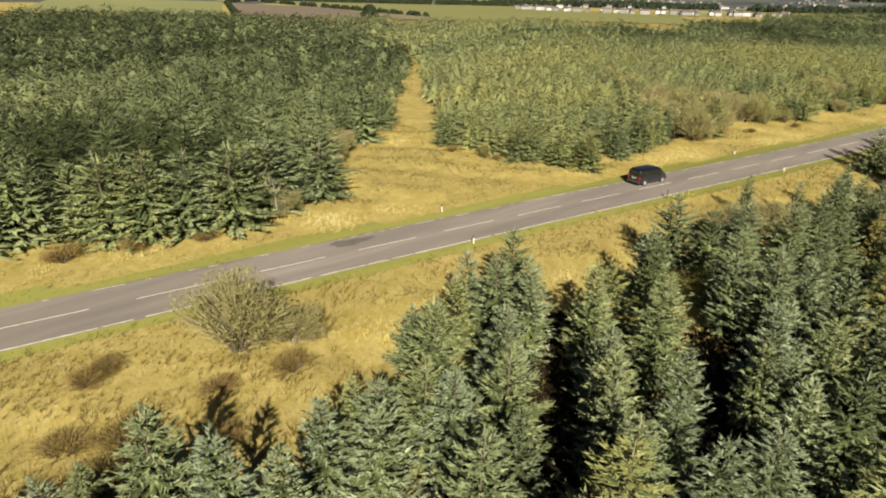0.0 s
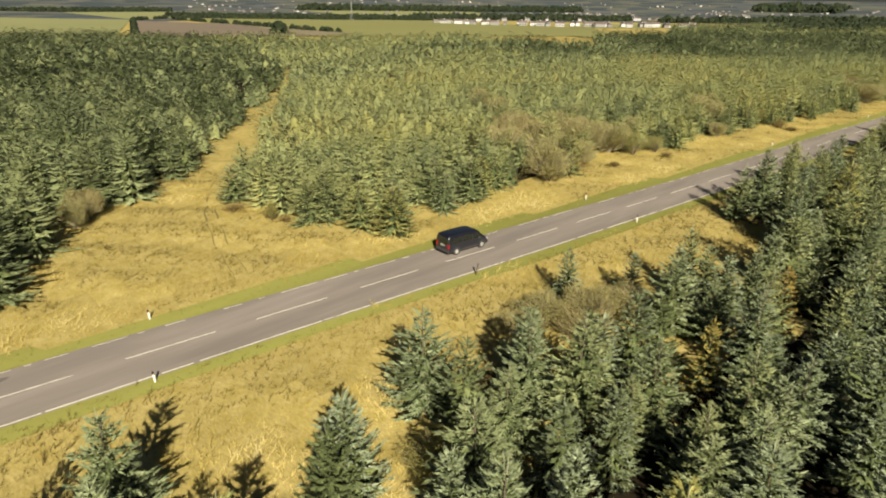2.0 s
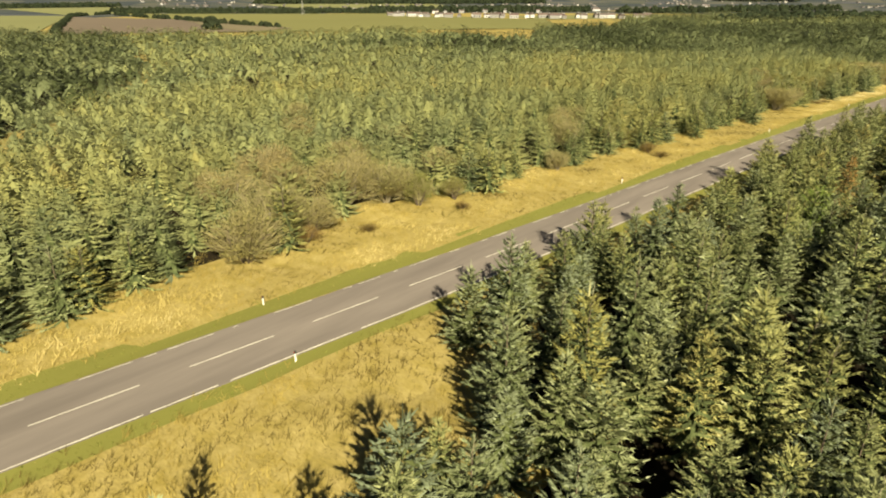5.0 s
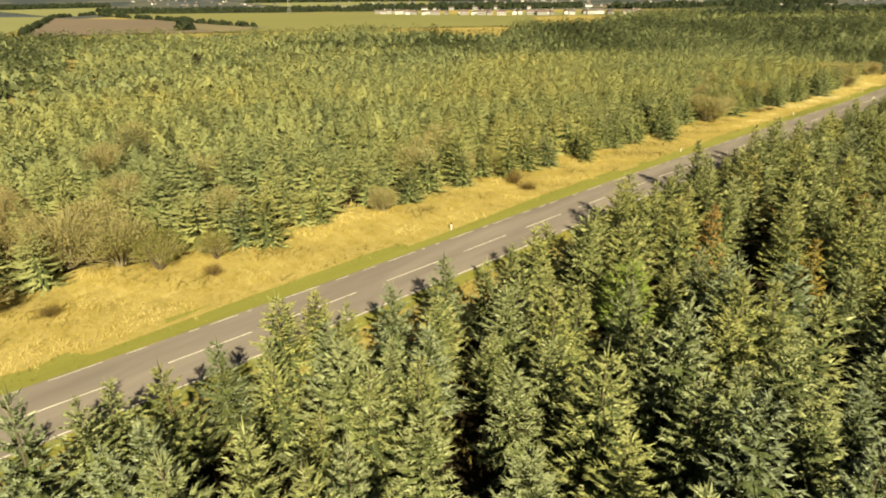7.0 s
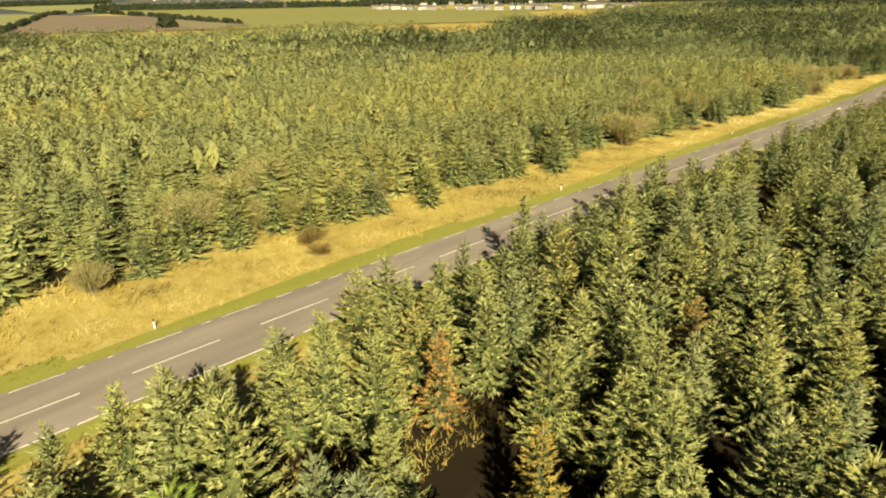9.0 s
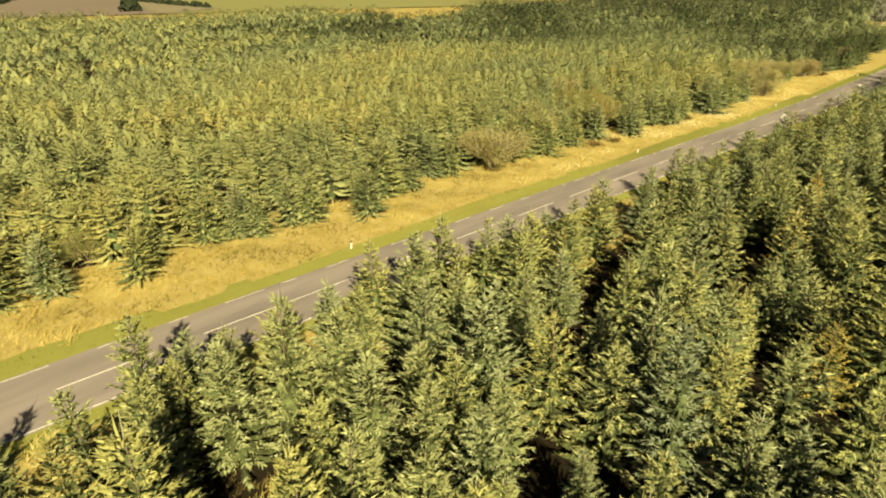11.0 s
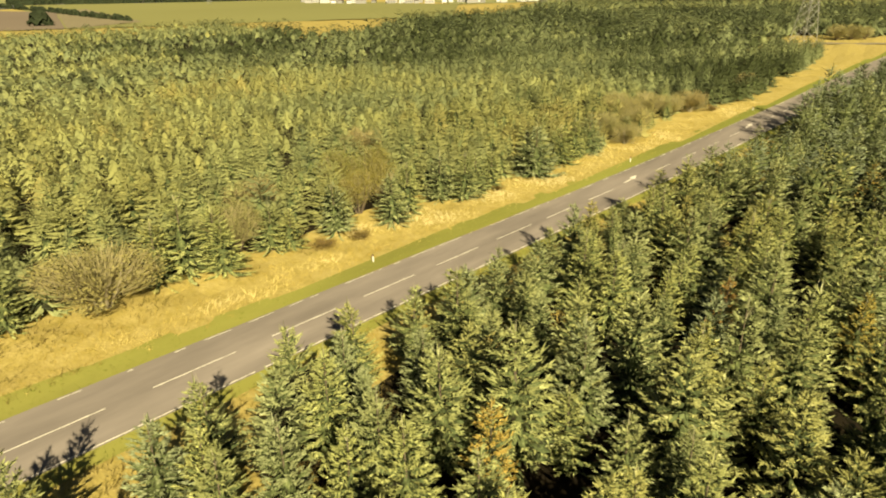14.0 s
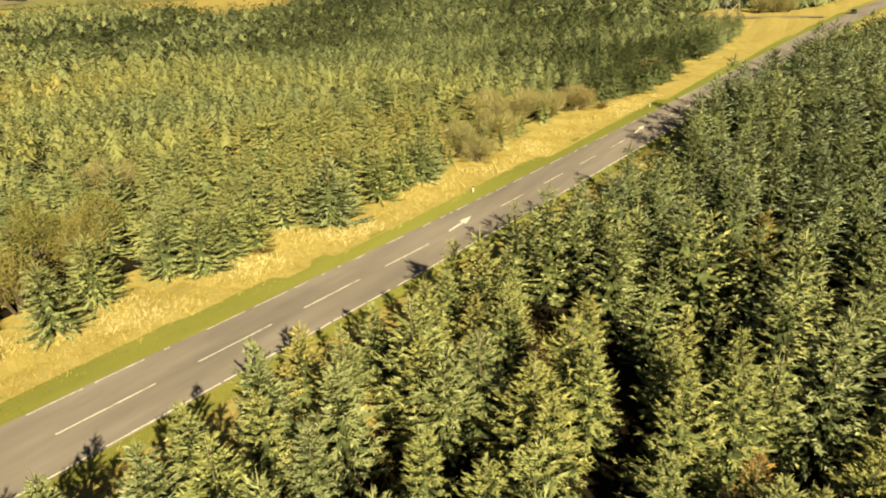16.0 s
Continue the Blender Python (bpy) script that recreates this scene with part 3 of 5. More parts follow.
# shrubs: x, y, width and height factors
# bare: twiggy tan domes; leafy: olive foliage; low: dark heathy scrub
BARE_NEAR = [(12.2, -0.8, 2.05, 1.8), (15.4, -2.1, 1.1, 0.95), (93, 15.5, 2.1, 1.75), (97.5, 18.5, 2.1, 1.9), (109.5, 21, 2.1, 1.9), (104.5, 25.5, 1.9, 1.8), (98, 27.5, 1.9, 1.8), (101, 16.5, 1.5, 1.4), (107, 33.0, 1.9, 1.8), (44, 40, 1.0, 1.3), (42, 37.5, 0.8, 1.1), (26, 20.5, 0.9, 0.9), (21.5, 23.5, 1.1, 1.1)]
BARE_FAR = [(112.5, 18.2, 1.8, 1.7), (124.5, 21.0, 1.3, 1.4), (149, 17.5, 1.5, 1.6), (153.5, 13.6, 1.1, 1.2), (137.6, 11.5, 0.9, 1.0), (216, 6.6, 2.55, 1.85), (229.5, 8.6, 1.6, 1.65), (304, 1.5, 1.6, 1.5), (309, 4.5, 1.6, 1.5), (327, 0.2, 1.7, 1.5), (361, -0.7, 1.6, 1.3), (316, 5.0, 1.9, 1.5), (320, 1.5, 1.7, 1.4), (323, 6.5, 1.7, 1.4), (313, 8.5, 1.8, 1.5), (503, 6, 2.4, 2.0), (507, 1.5, 2.4, 2.0), (511, -2.5, 2.0, 1.7), (59.6, -8.6, 1.25, 0.85), (62.4, -10.6, 1.3, 0.95), (56.8, -8.4, 1.0, 0.75), (65.6, -12.2, 1.2, 0.9), (60.0, -11.8, 1.1, 0.9), (113.3, 23.9, 1.8, 1.6), (123.6, 49.7, 1.8, 1.6), (130.5, 35.7, 1.7, 1.5), (119, 32.6, 1.6, 1.5), (236.2, 15.2, 1.7, 1.6), (297, 3.5, 1.8, 1.5), (296, -0.6, 1.3, 1.2), (317.4, 11.6, 1.6, 1.5), (262, 25, 1.7, 1.6), (156.2, 22.4, 1.4, 1.5), (162, 25, 1.5, 1.5), (134, 64, 2.0, 1.7)]
BARE = BARE_NEAR + BARE_FAR
LEAFY = [(114.5, 15.0, 1.3, 1.25), (244.5, 7.4, 1.7, 1.7), (158, 12.6, 1.2, 1.2), (119, 13.5, 0.9, 0.9), (170, 12.5, 1.1, 1.2), (57.6, 25.6, 0.6, 0.7), (43, -14.5, 1.0, 0.9), (250.6, 17.6, 1.8, 1.7), (255, 15.8, 1.6, 1.6), (251, 10.9, 1.5, 1.5)]
SCRUB = [(3.5, 0.5, 0.9, 0.6), (5.0, 1.6, 0.8, 0.55), (4.3, -6.2, 1.1, 0.7), (1.5, -4.6, 1.2, 0.6), (13.6, -5.4, 1.1, 0.6), (9.4, -4.4, 0.9, 0.4), (2.6, -9.2, 1.2, 0.8), (105, 12.6, 0.7, 0.45), (117, 10.6, 0.75, 0.5), (155.2, 4.9, 0.95, 0.5), (155.8, 7.2, 0.9, 0.7), (55.9, 30.5, 1.0, 0.5), (58.3, 24.0, 0.5, 0.45), (99, 14.9, 1.1, 0.7), (102, 17.0, 1.2, 0.8), (236, 3.4, 1.3, 0.3), (240, 2.6, 1.2, 0.3), (262, 1.0, 0.9, 0.5), (6, 20.5, 1.0, 0.8), (11, 19.5, 0.9, 0.6), (17, 18.5, 0.9, 0.5), (1, -8.0, 1.0, 0.6), (8, -9.0, 0.9, 0.5), (51, -11.0, 1.0, 0.6), (330, -3.0, 1.0, 0.6)]
SHRUBS = BARE + LEAFY + SCRUB


def clear_of_shrubs(x, y):
    ok = np.ones(len(x), bool)
    for sx, sy, w, h in SHRUBS:
        ok &= np.hypot(x - sx, y - sy) > w * (1.6 if h > 1.1 else 1.25 if h > 0.6 else 0.6)
    return ok


rs = np.random.RandomState(11)


def tints(x, y, seed, shift=0.0, own=0.15):
    """A tree's own hue, with drifts over the plantation."""
    r = np.random.RandomState(seed)
    drift = 0.20 * np.sin(x * 0.045 + 1.0) * np.cos(y * 0.06) + 0.12 * np.sin(x * 0.11 + y * 0.08)
    return np.clip(0.46 + 0.14 * smooth(90, 190, x) + shift + drift + r.normal(0, own, len(x)), 0.02, 0.95)


HI = [spruce_shape(100 + i, 6.6, 1.8, 16, 9, 31, 0.24, 0.043, 0.06, 0.30, 0.84, core=(7, 6, 0.36, 0.62), inner=0.15, frond=0.09, spread=1.35, lively=1.5, soft=0.4) for i in range(9)]
DEEP = [spruce_shape(150 + i, 6.6, 1.85, 16, 9, 24, 0.26, 0.049, 0.06, 0.30, 0.84, core=(7, 6, 0.36, 0.62), inner=0.2, frond=0.09, spread=1.35, lively=1.5, soft=0.4) for i in range(7)]
NEAR = [spruce_shape(200 + i, 6.6, 1.85, 12, 8, 10.5, 0.31, 0.072, 0.06, 0.30, 0.82, core=(5, 5, 0.42, 0.64), inner=0.2, frond=0.08, soft=0.62) for i in range(7)]
MID = [spruce_shape(300 + i, 5.2, 2.1, 13, 8, 5.6, 0.44, 0.080, 0.20, 0.22, 0.74, core=(5, 5, 0.46, 0.6), inner=0.25, frond=0.07, tumble=0.35, soft=0.6) for i in range(7)]
LOW = [spruce_shape(400 + i, 5.0, 2.3, 9, 7, 2.6, 0.60, 0.12, 0.16, 0.24, 0.70, core=(5, 5, 0.60, 0.62), inner=0.3, tumble=0.2, soft=0.75) for i in range(7)]
FAR = [spruce_shape(500 + i, 5.0, 2.3, 5, 4, 1.3, 0.95, 0.24, 0.12, 0.26, 0.72, core=(2, 4, 0.7, 0.6), inner=0.4, tumble=0.2, soft=0.8) for i in range(6)]

# right-hand plantation: the front rows stand singly, the rest as one mass
tx, ty = scatter(RIGHT_POLY, 3.45, 0.42, 21, 8)
keep = (ty > np.where(tx > 300, -80, -54)) & (rs.rand(len(tx)) > 0.04 + 0.22 * np.clip(np.sin(tx * 0.19 + 2 * np.sin(ty * 0.11)) * np.cos(ty * 0.23 + 0.7), 0, 1)) & clear_of_shrubs(tx, ty)
tx, ty = tx[keep], ty[keep]
EDGE_TREES = [(5.5, -16.2), (7.3, -18.2), (3.8, -13.4), (10.3, -15.6), (18.6, -12.8), (25, -19.5), (30.5, -6.8), (46, -10.3), (46.2, -13.2), (50.2, -14.2), (95, -8.7), (72, -13.3), (100, -9.8), (57, -16.8), (68, -18), (176, -15.2), (146, -11.7), (139, -13), (124, -13.2), (118, -14.5), (112, -11.9), (264, -22.7), (208, -17.6), (194, -16.1), (183, -16.6), (226, -17.6), (246, -18.7), (267.5, -21.7), (235, -20.9), (222, -16.3), (214, -19.2), (243.5, -21.8), (254, -19.6), (257.2, -21.1), (262.6, -19.6), (250.6, -20.1), (272, -19.2), (298, -23.3), (337, -25.2), (36.5, -14.6), (38.6, -12.8), (34, -17.2)]
rr = random.Random(33)
for x in np.arange(98.0, 300.0, 2.7):
    x, y = x + rr.uniform(-0.6, 0.6), float(centre(x)) - rr.uniform(9.7, 11.4)
    if min(math.hypot(x - p, y - q) for p, q in EDGE_TREES) > 2.2:
        EDGE_TREES.append((x, y))
# yellowing trees, and one bright green pine
YELLOW = [(144.2, -20.6, 0.98), (190.2, -37.2, 0.9), (239.6, -33.5, 1.0), (280.9, -36.3, 1.0), (219.1, -29, 0.95), (243.2, -40.8, 0.95), (253.5, -41, 0.9), (142, -28.7, 1.0), (158.1, -28.7, 0.9), (60, -20.4, 0.8), (70.8, -21, 0.8)]
PINE = (129.3, -20.8)
for ex, ey in EDGE_TREES + [p[:2] for p in YELLOW] + [PINE]:
    clear = np.hypot(tx - ex, ty - ey) > 2.3
    tx, ty = tx[clear], ty[clear]
tx, ty = np.append(tx, [p[0] for p in EDGE_TREES]), np.append(ty, [p[1] for p in EDGE_TREES])
edge_y = np.interp(tx, [p[0] for p in RIGHT_EDGE], [p[1] for p in RIGHT_EDGE])
depth = edge_y - ty
size = np.clip(rs.normal(1.02, 0.14, len(tx)), 0.62, 1.35) * np.where(tx < 90, 0.96, 1.06) * (1 + 0.3 * smooth(310, 322, tx))
size[-len(EDGE_TREES):] = rs.uniform(0.88, 1.06, len(EDGE_TREES))
tx, ty, size = np.append(tx, [64.4, 55.6, 69.0, 3.9, 1.6, 13.4, 24.8, 20.0]), np.append(ty, [-7.4, -10.6, -10.4, -11.1, -9.9, -12.7, -8.2, -9.4]), np.append(size, [0.7, 0.55, 0.6, 0.5, 0.45, 0.62, 1.0, 0.75])
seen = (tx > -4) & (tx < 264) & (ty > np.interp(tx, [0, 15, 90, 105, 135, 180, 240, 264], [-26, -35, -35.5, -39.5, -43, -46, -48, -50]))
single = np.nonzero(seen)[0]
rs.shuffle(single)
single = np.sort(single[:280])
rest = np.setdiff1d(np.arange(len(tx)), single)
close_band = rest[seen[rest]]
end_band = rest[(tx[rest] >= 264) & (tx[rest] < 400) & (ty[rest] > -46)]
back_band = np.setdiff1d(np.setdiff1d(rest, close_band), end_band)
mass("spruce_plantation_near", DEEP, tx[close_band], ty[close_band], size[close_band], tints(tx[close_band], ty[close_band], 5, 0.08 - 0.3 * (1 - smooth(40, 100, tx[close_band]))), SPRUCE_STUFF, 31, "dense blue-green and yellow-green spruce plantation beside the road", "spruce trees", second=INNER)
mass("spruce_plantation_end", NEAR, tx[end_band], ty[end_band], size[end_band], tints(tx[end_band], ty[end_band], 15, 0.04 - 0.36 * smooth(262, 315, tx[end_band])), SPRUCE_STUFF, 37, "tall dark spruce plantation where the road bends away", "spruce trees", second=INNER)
mass("spruce_plantation_back", FAR, tx[back_band], ty[back_band], size[back_band] * 1.15, tints(tx[back_band], ty[back_band], 6, -0.25), SPRUCE_FAR, 32, "dense dark spruce plantation away from the road", "spruce trees")

# left-hand plantations
lx, ly = scatter(LEFT_POLY, 3.1, 0.48, 22, -17)
wx, wy = scatter(WEST_POLY, 3.1, 0.48, 23, 28)
ax, ay = np.concatenate([lx, wx]), np.concatenate([ly, wy])
keep = clear_of_shrubs(ax, ay)
ax, ay = ax[keep], ay[keep]
off_road = ay - centre(ax)
ledge = np.interp(ax, [p[0] for p in LEFT_EDGE], [p[1] for p in LEFT_EDGE])
back = np.where(ax > 62, ay - ledge, ay - 22)
west = inside(ax, ay, WEST_POLY) * -0.29
close = ((off_road < 42) & (ax < 320)) | ((off_road < 44) & (ax < 455) & (ay < ledge + 14)) | (np.hypot(ax - 38, ay - 38) < 36)
middle = ~close & (off_road < 125) & (ax < 420)
beyond = ~close & ~middle
asize = np.clip(rs.normal(1.0, 0.19, len(ax)), 0.55, 1.45) * np.where((ax < 58) | (ax < 20 + 0.7 * ay), 1.32, 0.96)
thin_keep = rs.rand(len(ax))
front = np.nonzero(close & (back < 2.6) & (ax > 8) & (ax < 300))[0]
rs.shuffle(front)
front = np.sort(front[:85])
use = np.setdiff1d(np.nonzero(close & (thin_keep > 0.07))[0], front)
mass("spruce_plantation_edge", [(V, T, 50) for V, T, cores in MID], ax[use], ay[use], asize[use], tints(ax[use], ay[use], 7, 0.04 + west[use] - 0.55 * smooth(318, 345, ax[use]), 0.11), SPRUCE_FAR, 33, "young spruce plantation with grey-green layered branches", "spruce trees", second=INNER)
use = np.nonzero(middle & (thin_keep > 0.12))[0]
mass("spruce_plantation_middle", LOW, ax[use], ay[use], asize[use] * 1.06, tints(ax[use], ay[use], 8, 0.05 + west[use] - 0.50 * smooth(318, 350, ax[use]), 0.10), SPRUCE_FAR, 34, "wide young spruce plantation", "spruce trees")
use = np.nonzero(beyond & (thin_keep > np.where(off_road < 240, 0.62, 0.82)) & (np.hypot(ax - 60, ay + 30) < 700))[0]
far_size = asize[use] * np.where(off_road[use] < 240, 1.1, 1.3) * np.where(ax[use] > 440, 1.25, 1.0)
mass("spruce_plantation_far", FAR, ax[use], ay[use], far_size, tints(ax[use], ay[use], 9, np.where((ax[use] > 330) & (off_road[use] < 330), -0.48, -0.12) + west[use], 0.10), SPRUCE_FAR, 35, "far spruce plantation, dark green to the skyline", "spruce trees")
use = np.nonzero(beyond & (thin_keep > 0.9) & (np.hypot(ax - 60, ay + 30) >= 700))[0]
mass("woodland_far", FAR, ax[use], ay[use], asize[use] * 1.7, tints(ax[use], ay[use], 10, -0.2), SPRUCE_FAR, 36, "far dark wood", "trees")
ex, ey = scatter([(690, 225), (1300, 290), (1350, 425), (1000, 440), (760, 330)], 10.5, 0.45, 24)
mass("woodland_end", FAR, ex, ey, np.clip(rs.normal(1.7, 0.3, len(ex)), 1.0, 2.4), tints(ex, ey, 12, -0.35), SPRUCE_FAR, 38, "dark wood between the plantation and the far houses", "trees")


# single spruces
def spruce_tree(i, V, T, cores, h, material=SPRUCE):
    r = random.Random(50 + i)
    base = new("spruce_tree")
    bm = bmesh.new()
    rod(bm, (0, 0, -0.15), (0, 0, h * 0.55), 0.085, 0.05, 7)
    rod(bm, (0, 0, h * 0.55), (0, 0, h * 0.97), 0.05, 0.02, 5)
    part("trunk", bm, BARK, base)
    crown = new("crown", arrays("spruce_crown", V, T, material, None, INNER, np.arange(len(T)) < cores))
    crown.parent = base
    bm = bmesh.new()
    rod(bm, (0, 0, h * 0.95), (r.uniform(-0.06, 0.06), r.uniform(-0.06, 0.06), h * 1.0 + r.uniform(0.35, 0.75)), 0.02, 0.008, 4)
    for q in range(r.randint(3, 5)):
        a, z = r.uniform(0, math.tau), h * r.uniform(0.88, 0.97)
        d = r.uniform(0.2, 0.38)
        rod(bm, (0, 0, z), (math.cos(a) * d, math.sin(a) * d, z + r.uniform(0.35, 0.65)), 0.015, 0.006, 4)
    part("leader", bm, SHOOT, base, "pale upright leading shoot")
    return base


proto = [spruce_tree(i, *shape, 6.0) for i, shape in enumerate(HI[:5])]
warm = [spruce_tree(60 + i, *shape, 6.0, SPRUCE_WARM) for i, shape in enumerate(HI[3:])]
SHORT = [spruce_shape(600 + i, 5.2, 2.1, 14, 9, 24, 0.29, 0.052, 0.20, 0.22, 0.74, core=(8, 6, 0.42, 0.6), inner=0.2, frond=0.05) for i in range(7)]
short = [spruce_tree(20 + i, *shape, 4.9) for i, shape in enumerate(SHORT)]
short_warm = [spruce_tree(80 + i, *shape, 4.9, SPRUCE_WARM) for i, shape in enumerate(SHORT)]
LABELS = ("blue-green spruce tree with upswept feathery branches", "young spruce tree with layered drooping branches", "yellow-green spruce tree with upswept feathery branches")
# trees that stand clear of the plantation's front
FRONT = [(60.0, 21.6, 0.95), (62.6, 16.8, 1.0), (63.9, 13.2, 1.05), (73.3, 15.2, 0.9), (79.8, 15.7, 0.95), (58.0, 34.4, 0.9), (193.5, 4.3, 0.95), (188.6, 7.4, 1.0), (232.0, 6.4, 0.95), (157.5, 9.5, 0.9), (146.3, 13.0, 1.05), (150.5, 11.2, 0.85), (166, 9.6, 0.95), (171.5, 6.4, 0.9), (182, 9.4, 1.0), (24.5, 22.0, 0.7), (20, 20.5, 1.0)]


def plant(protos, used, x, y, s, label, group, r):
    spare = [q for q in range(len(protos)) if q not in used]
    n = spare[0] if spare else r.randint(0, len(protos))
    wide = s * (1.32 - 0.32 * float(smooth(40, 70, x)))
    m = pose(x, y, float(land(x, y)) - 0.02, r.uniform(-2, 2), r.uniform(-2, 2), r.uniform(0, 360)) @ Matrix.Diagonal((wide * r.uniform(0.9, 1.12), wide * r.uniform(0.9, 1.12), s, 1))
    if n in used:
        ob = copy_thing(protos[n], pose(0, 0, 0))
    else:
        ob = protos[n]
        used.add(n)
    ob.matrix_basis = m
    return tagged(ob, label, "tree", group)


rp = np.random.RandomState(77)
used = set()
used_warm = set()
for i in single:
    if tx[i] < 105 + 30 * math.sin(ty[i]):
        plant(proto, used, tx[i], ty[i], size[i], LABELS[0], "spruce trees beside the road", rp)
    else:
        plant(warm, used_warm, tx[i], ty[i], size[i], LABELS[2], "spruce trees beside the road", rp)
autumn = spruce_tree(40, *HI[3], 6.0)
for piece in autumn.children:
    if piece.name.startswith("crown"):
        piece.data.materials[0] = AUTUMN
for i, (x, y, s) in enumerate(YELLOW):
    ob = autumn if i == 0 else copy_thing(autumn, pose(0, 0, 0))
    ob.matrix_basis = pose(x, y, float(land(x, y)) - 0.02, 0, 0, 77 * i) @ Matrix.Diagonal((0.85 * s, 0.85 * s, s, 1))
    tagged(ob, "yellow-brown dying spruce among the green ones", "tree", "yellowing trees in the plantation")
k = Mat("pine_needles", 0.55, 0, 0.3)
PINE_GREEN = k.colour(k.mix(1.0, (0.20, 0.275, 0.062), k.ramp(k.isle(), [(0.0, (0.7, 0.7, 0.7)), (1.0, (1.35, 1.35, 1.3))]), "MULTIPLY")).m
pine = spruce_tree(90, *spruce_shape(650, 6.6, 1.6, 13, 8, 30, 0.42, 0.034, -0.55, 0.55, 0.55, core=(6, 6, 0.5, 0.7), inner=0.4, frond=0.1), 6.0, PINE_GREEN)
pine.name = "pine_tree"
pine.matrix_basis = pose(*PINE, float(land(*PINE)) - 0.02)
tagged(pine, "bright green pine with upswept shoots among the spruces", "tree")
used, used_warm = set(), set()
for x, y, s in FRONT + [(ax[i], ay[i], asize[i]) for i in front]:
    if x < 105 + 30 * math.sin(y):
        plant(short, used, x, y, s, LABELS[1], "spruce trees at the plantation's edge", rp)
    else:
        plant(short_warm, used_warm, x, y, s, LABELS[1], "spruce trees at the plantation's edge", rp)


# ---- shrubs ----
def shrub(seed, w, h, twigs, leaf_count, stem, twig_mat, leaf_mat):
    """A shrub: forked stems, a dome of fine twigs and as many leaves as it still has."""
    r = np.random.RandomState(seed)
    base = new("shrub")
    bm = bmesh.new()
    for j in range(8):
        a = j / 8 * math.tau + r.uniform(-0.4, 0.4)
        q = r.uniform(0.3, 0.75)
        p1 = (math.cos(a) * w * 0.15, math.sin(a) * w * 0.15, h * 0.34)
        p2 = (math.cos(a) * w * q * 0.42, math.sin(a) * w * q * 0.42, h * (0.72 - 0.3 * q))
        rod(bm, (math.cos(a) * 0.08, math.sin(a) * 0.08, -0.1), p1, 0.05, 0.032, 5)
        rod(bm, p1, p2, 0.032, 0.012, 5)
    part("trunk", bm, stem, base)
    heads = []
    for _ in range(20):
        a, q = r.uniform(0, math.tau), math.sqrt(r.uniform(0, 1)) * 0.72
        heads.append((math.cos(a) * q, math.sin(a) * q, 0.14 + 0.60 * math.sqrt(1 - q * q) * r.uniform(0.35, 1.0), r.uniform(0.24, 0.40)))
    heads = np.array(heads)

    def spot(shell):
        hx, hy, hz, hr = heads[r.randint(len(heads))]
        d = r.normal(size=3)
        d /= np.linalg.norm(d)
        return np.array([hx * w * 0.5, hy * w * 0.5, hz * h]) + d * hr * np.array([w * 0.5, w * 0.5, h * 0.62]) * shell, d

    V, T = [], []
    for _ in range(twigs):
        q, d = spot(r.uniform(0.7, 1.12))
        if q[2] < 0.1 * h:
            continue
        root = np.array([q[0] * 0.62, q[1] * 0.62, q[2] * 0.70])
        ell = r.uniform(0.35, 0.8) * w / 3.4
        way = q - root
        way /= np.linalg.norm(way) + 1e-6
        s = r.normal(size=3)
        spike(V, T, q - way * ell, q + r.normal(size=3) * 0.05, r.uniform(0.012, 0.02), s / np.linalg.norm(s))
    ob = new("branchwork", arrays("shrub_twigs", np.array(V), np.array(T), twig_mat))
    ob.parent = base
    V, T = [], []
    for _ in range(leaf_count):
        q, d = spot(r.uniform(0.5, 1.06))
        if q[2] < 0.06 * h:
            continue
        u = r.normal(size=3)
        u /= np.linalg.norm(u)
        v = np.cross(u, r.normal(size=3))
        v /= np.linalg.norm(v)
        e = r.uniform(0.028, 0.055)
        n = len(V)
        V += [q - u * e, q + v * e * 0.8, q + u * e]
        T.append((n, n + 1, n + 2))
    crown = new("foliage", arrays("shrub_foliage", np.array(V), np.array(T), leaf_mat))
    crown.parent = base
    return base


used = {}
for places, kinds, label in (
    (BARE, [shrub(900 + i, 3.4, 2.9, 2200, 5000, PALE_BARK if i % 2 else BARK, TWIG, SHRUB) for i in range(4)], "tan-brown deciduous shrub, almost bare of leaves"),
    (LEAFY, [shrub(920 + i, 3.4, 2.9, 700, 5200, BARK, TWIG, OLIVE) for i in range(3)], "olive-green leafy shrub at the plantation's edge"),
    (SCRUB, [shrub(940 + i, 3.4, 2.4, 1100, 1100, BARK, HEATH, HEATH) for i in range(3)], "low brown scrub in the straw grass"),
):
    for x, y, s, h in places:
        spare = [q for q in range(len(kinds)) if (label, q) not in used]
        n = spare[0] if spare else rp.randint(0, len(kinds))
        key = (label, n)
        ob = copy_thing(kinds[n], pose(0, 0, 0)) if key in used else kinds[n]
        used[key] = True
        big = 1.3 if h > 0.6 else 1.05
        ob.matrix_basis = pose(x, y, float(land(x, y)) - 0.03, 0, 0, rp.uniform(0, 360)) @ Matrix.Diagonal((s * big, s * big * rp.uniform(0.92, 1.12), h * big * 0.95, 1))
        tagged(ob, label, "shrub", "shrubs at the plantation's edge")


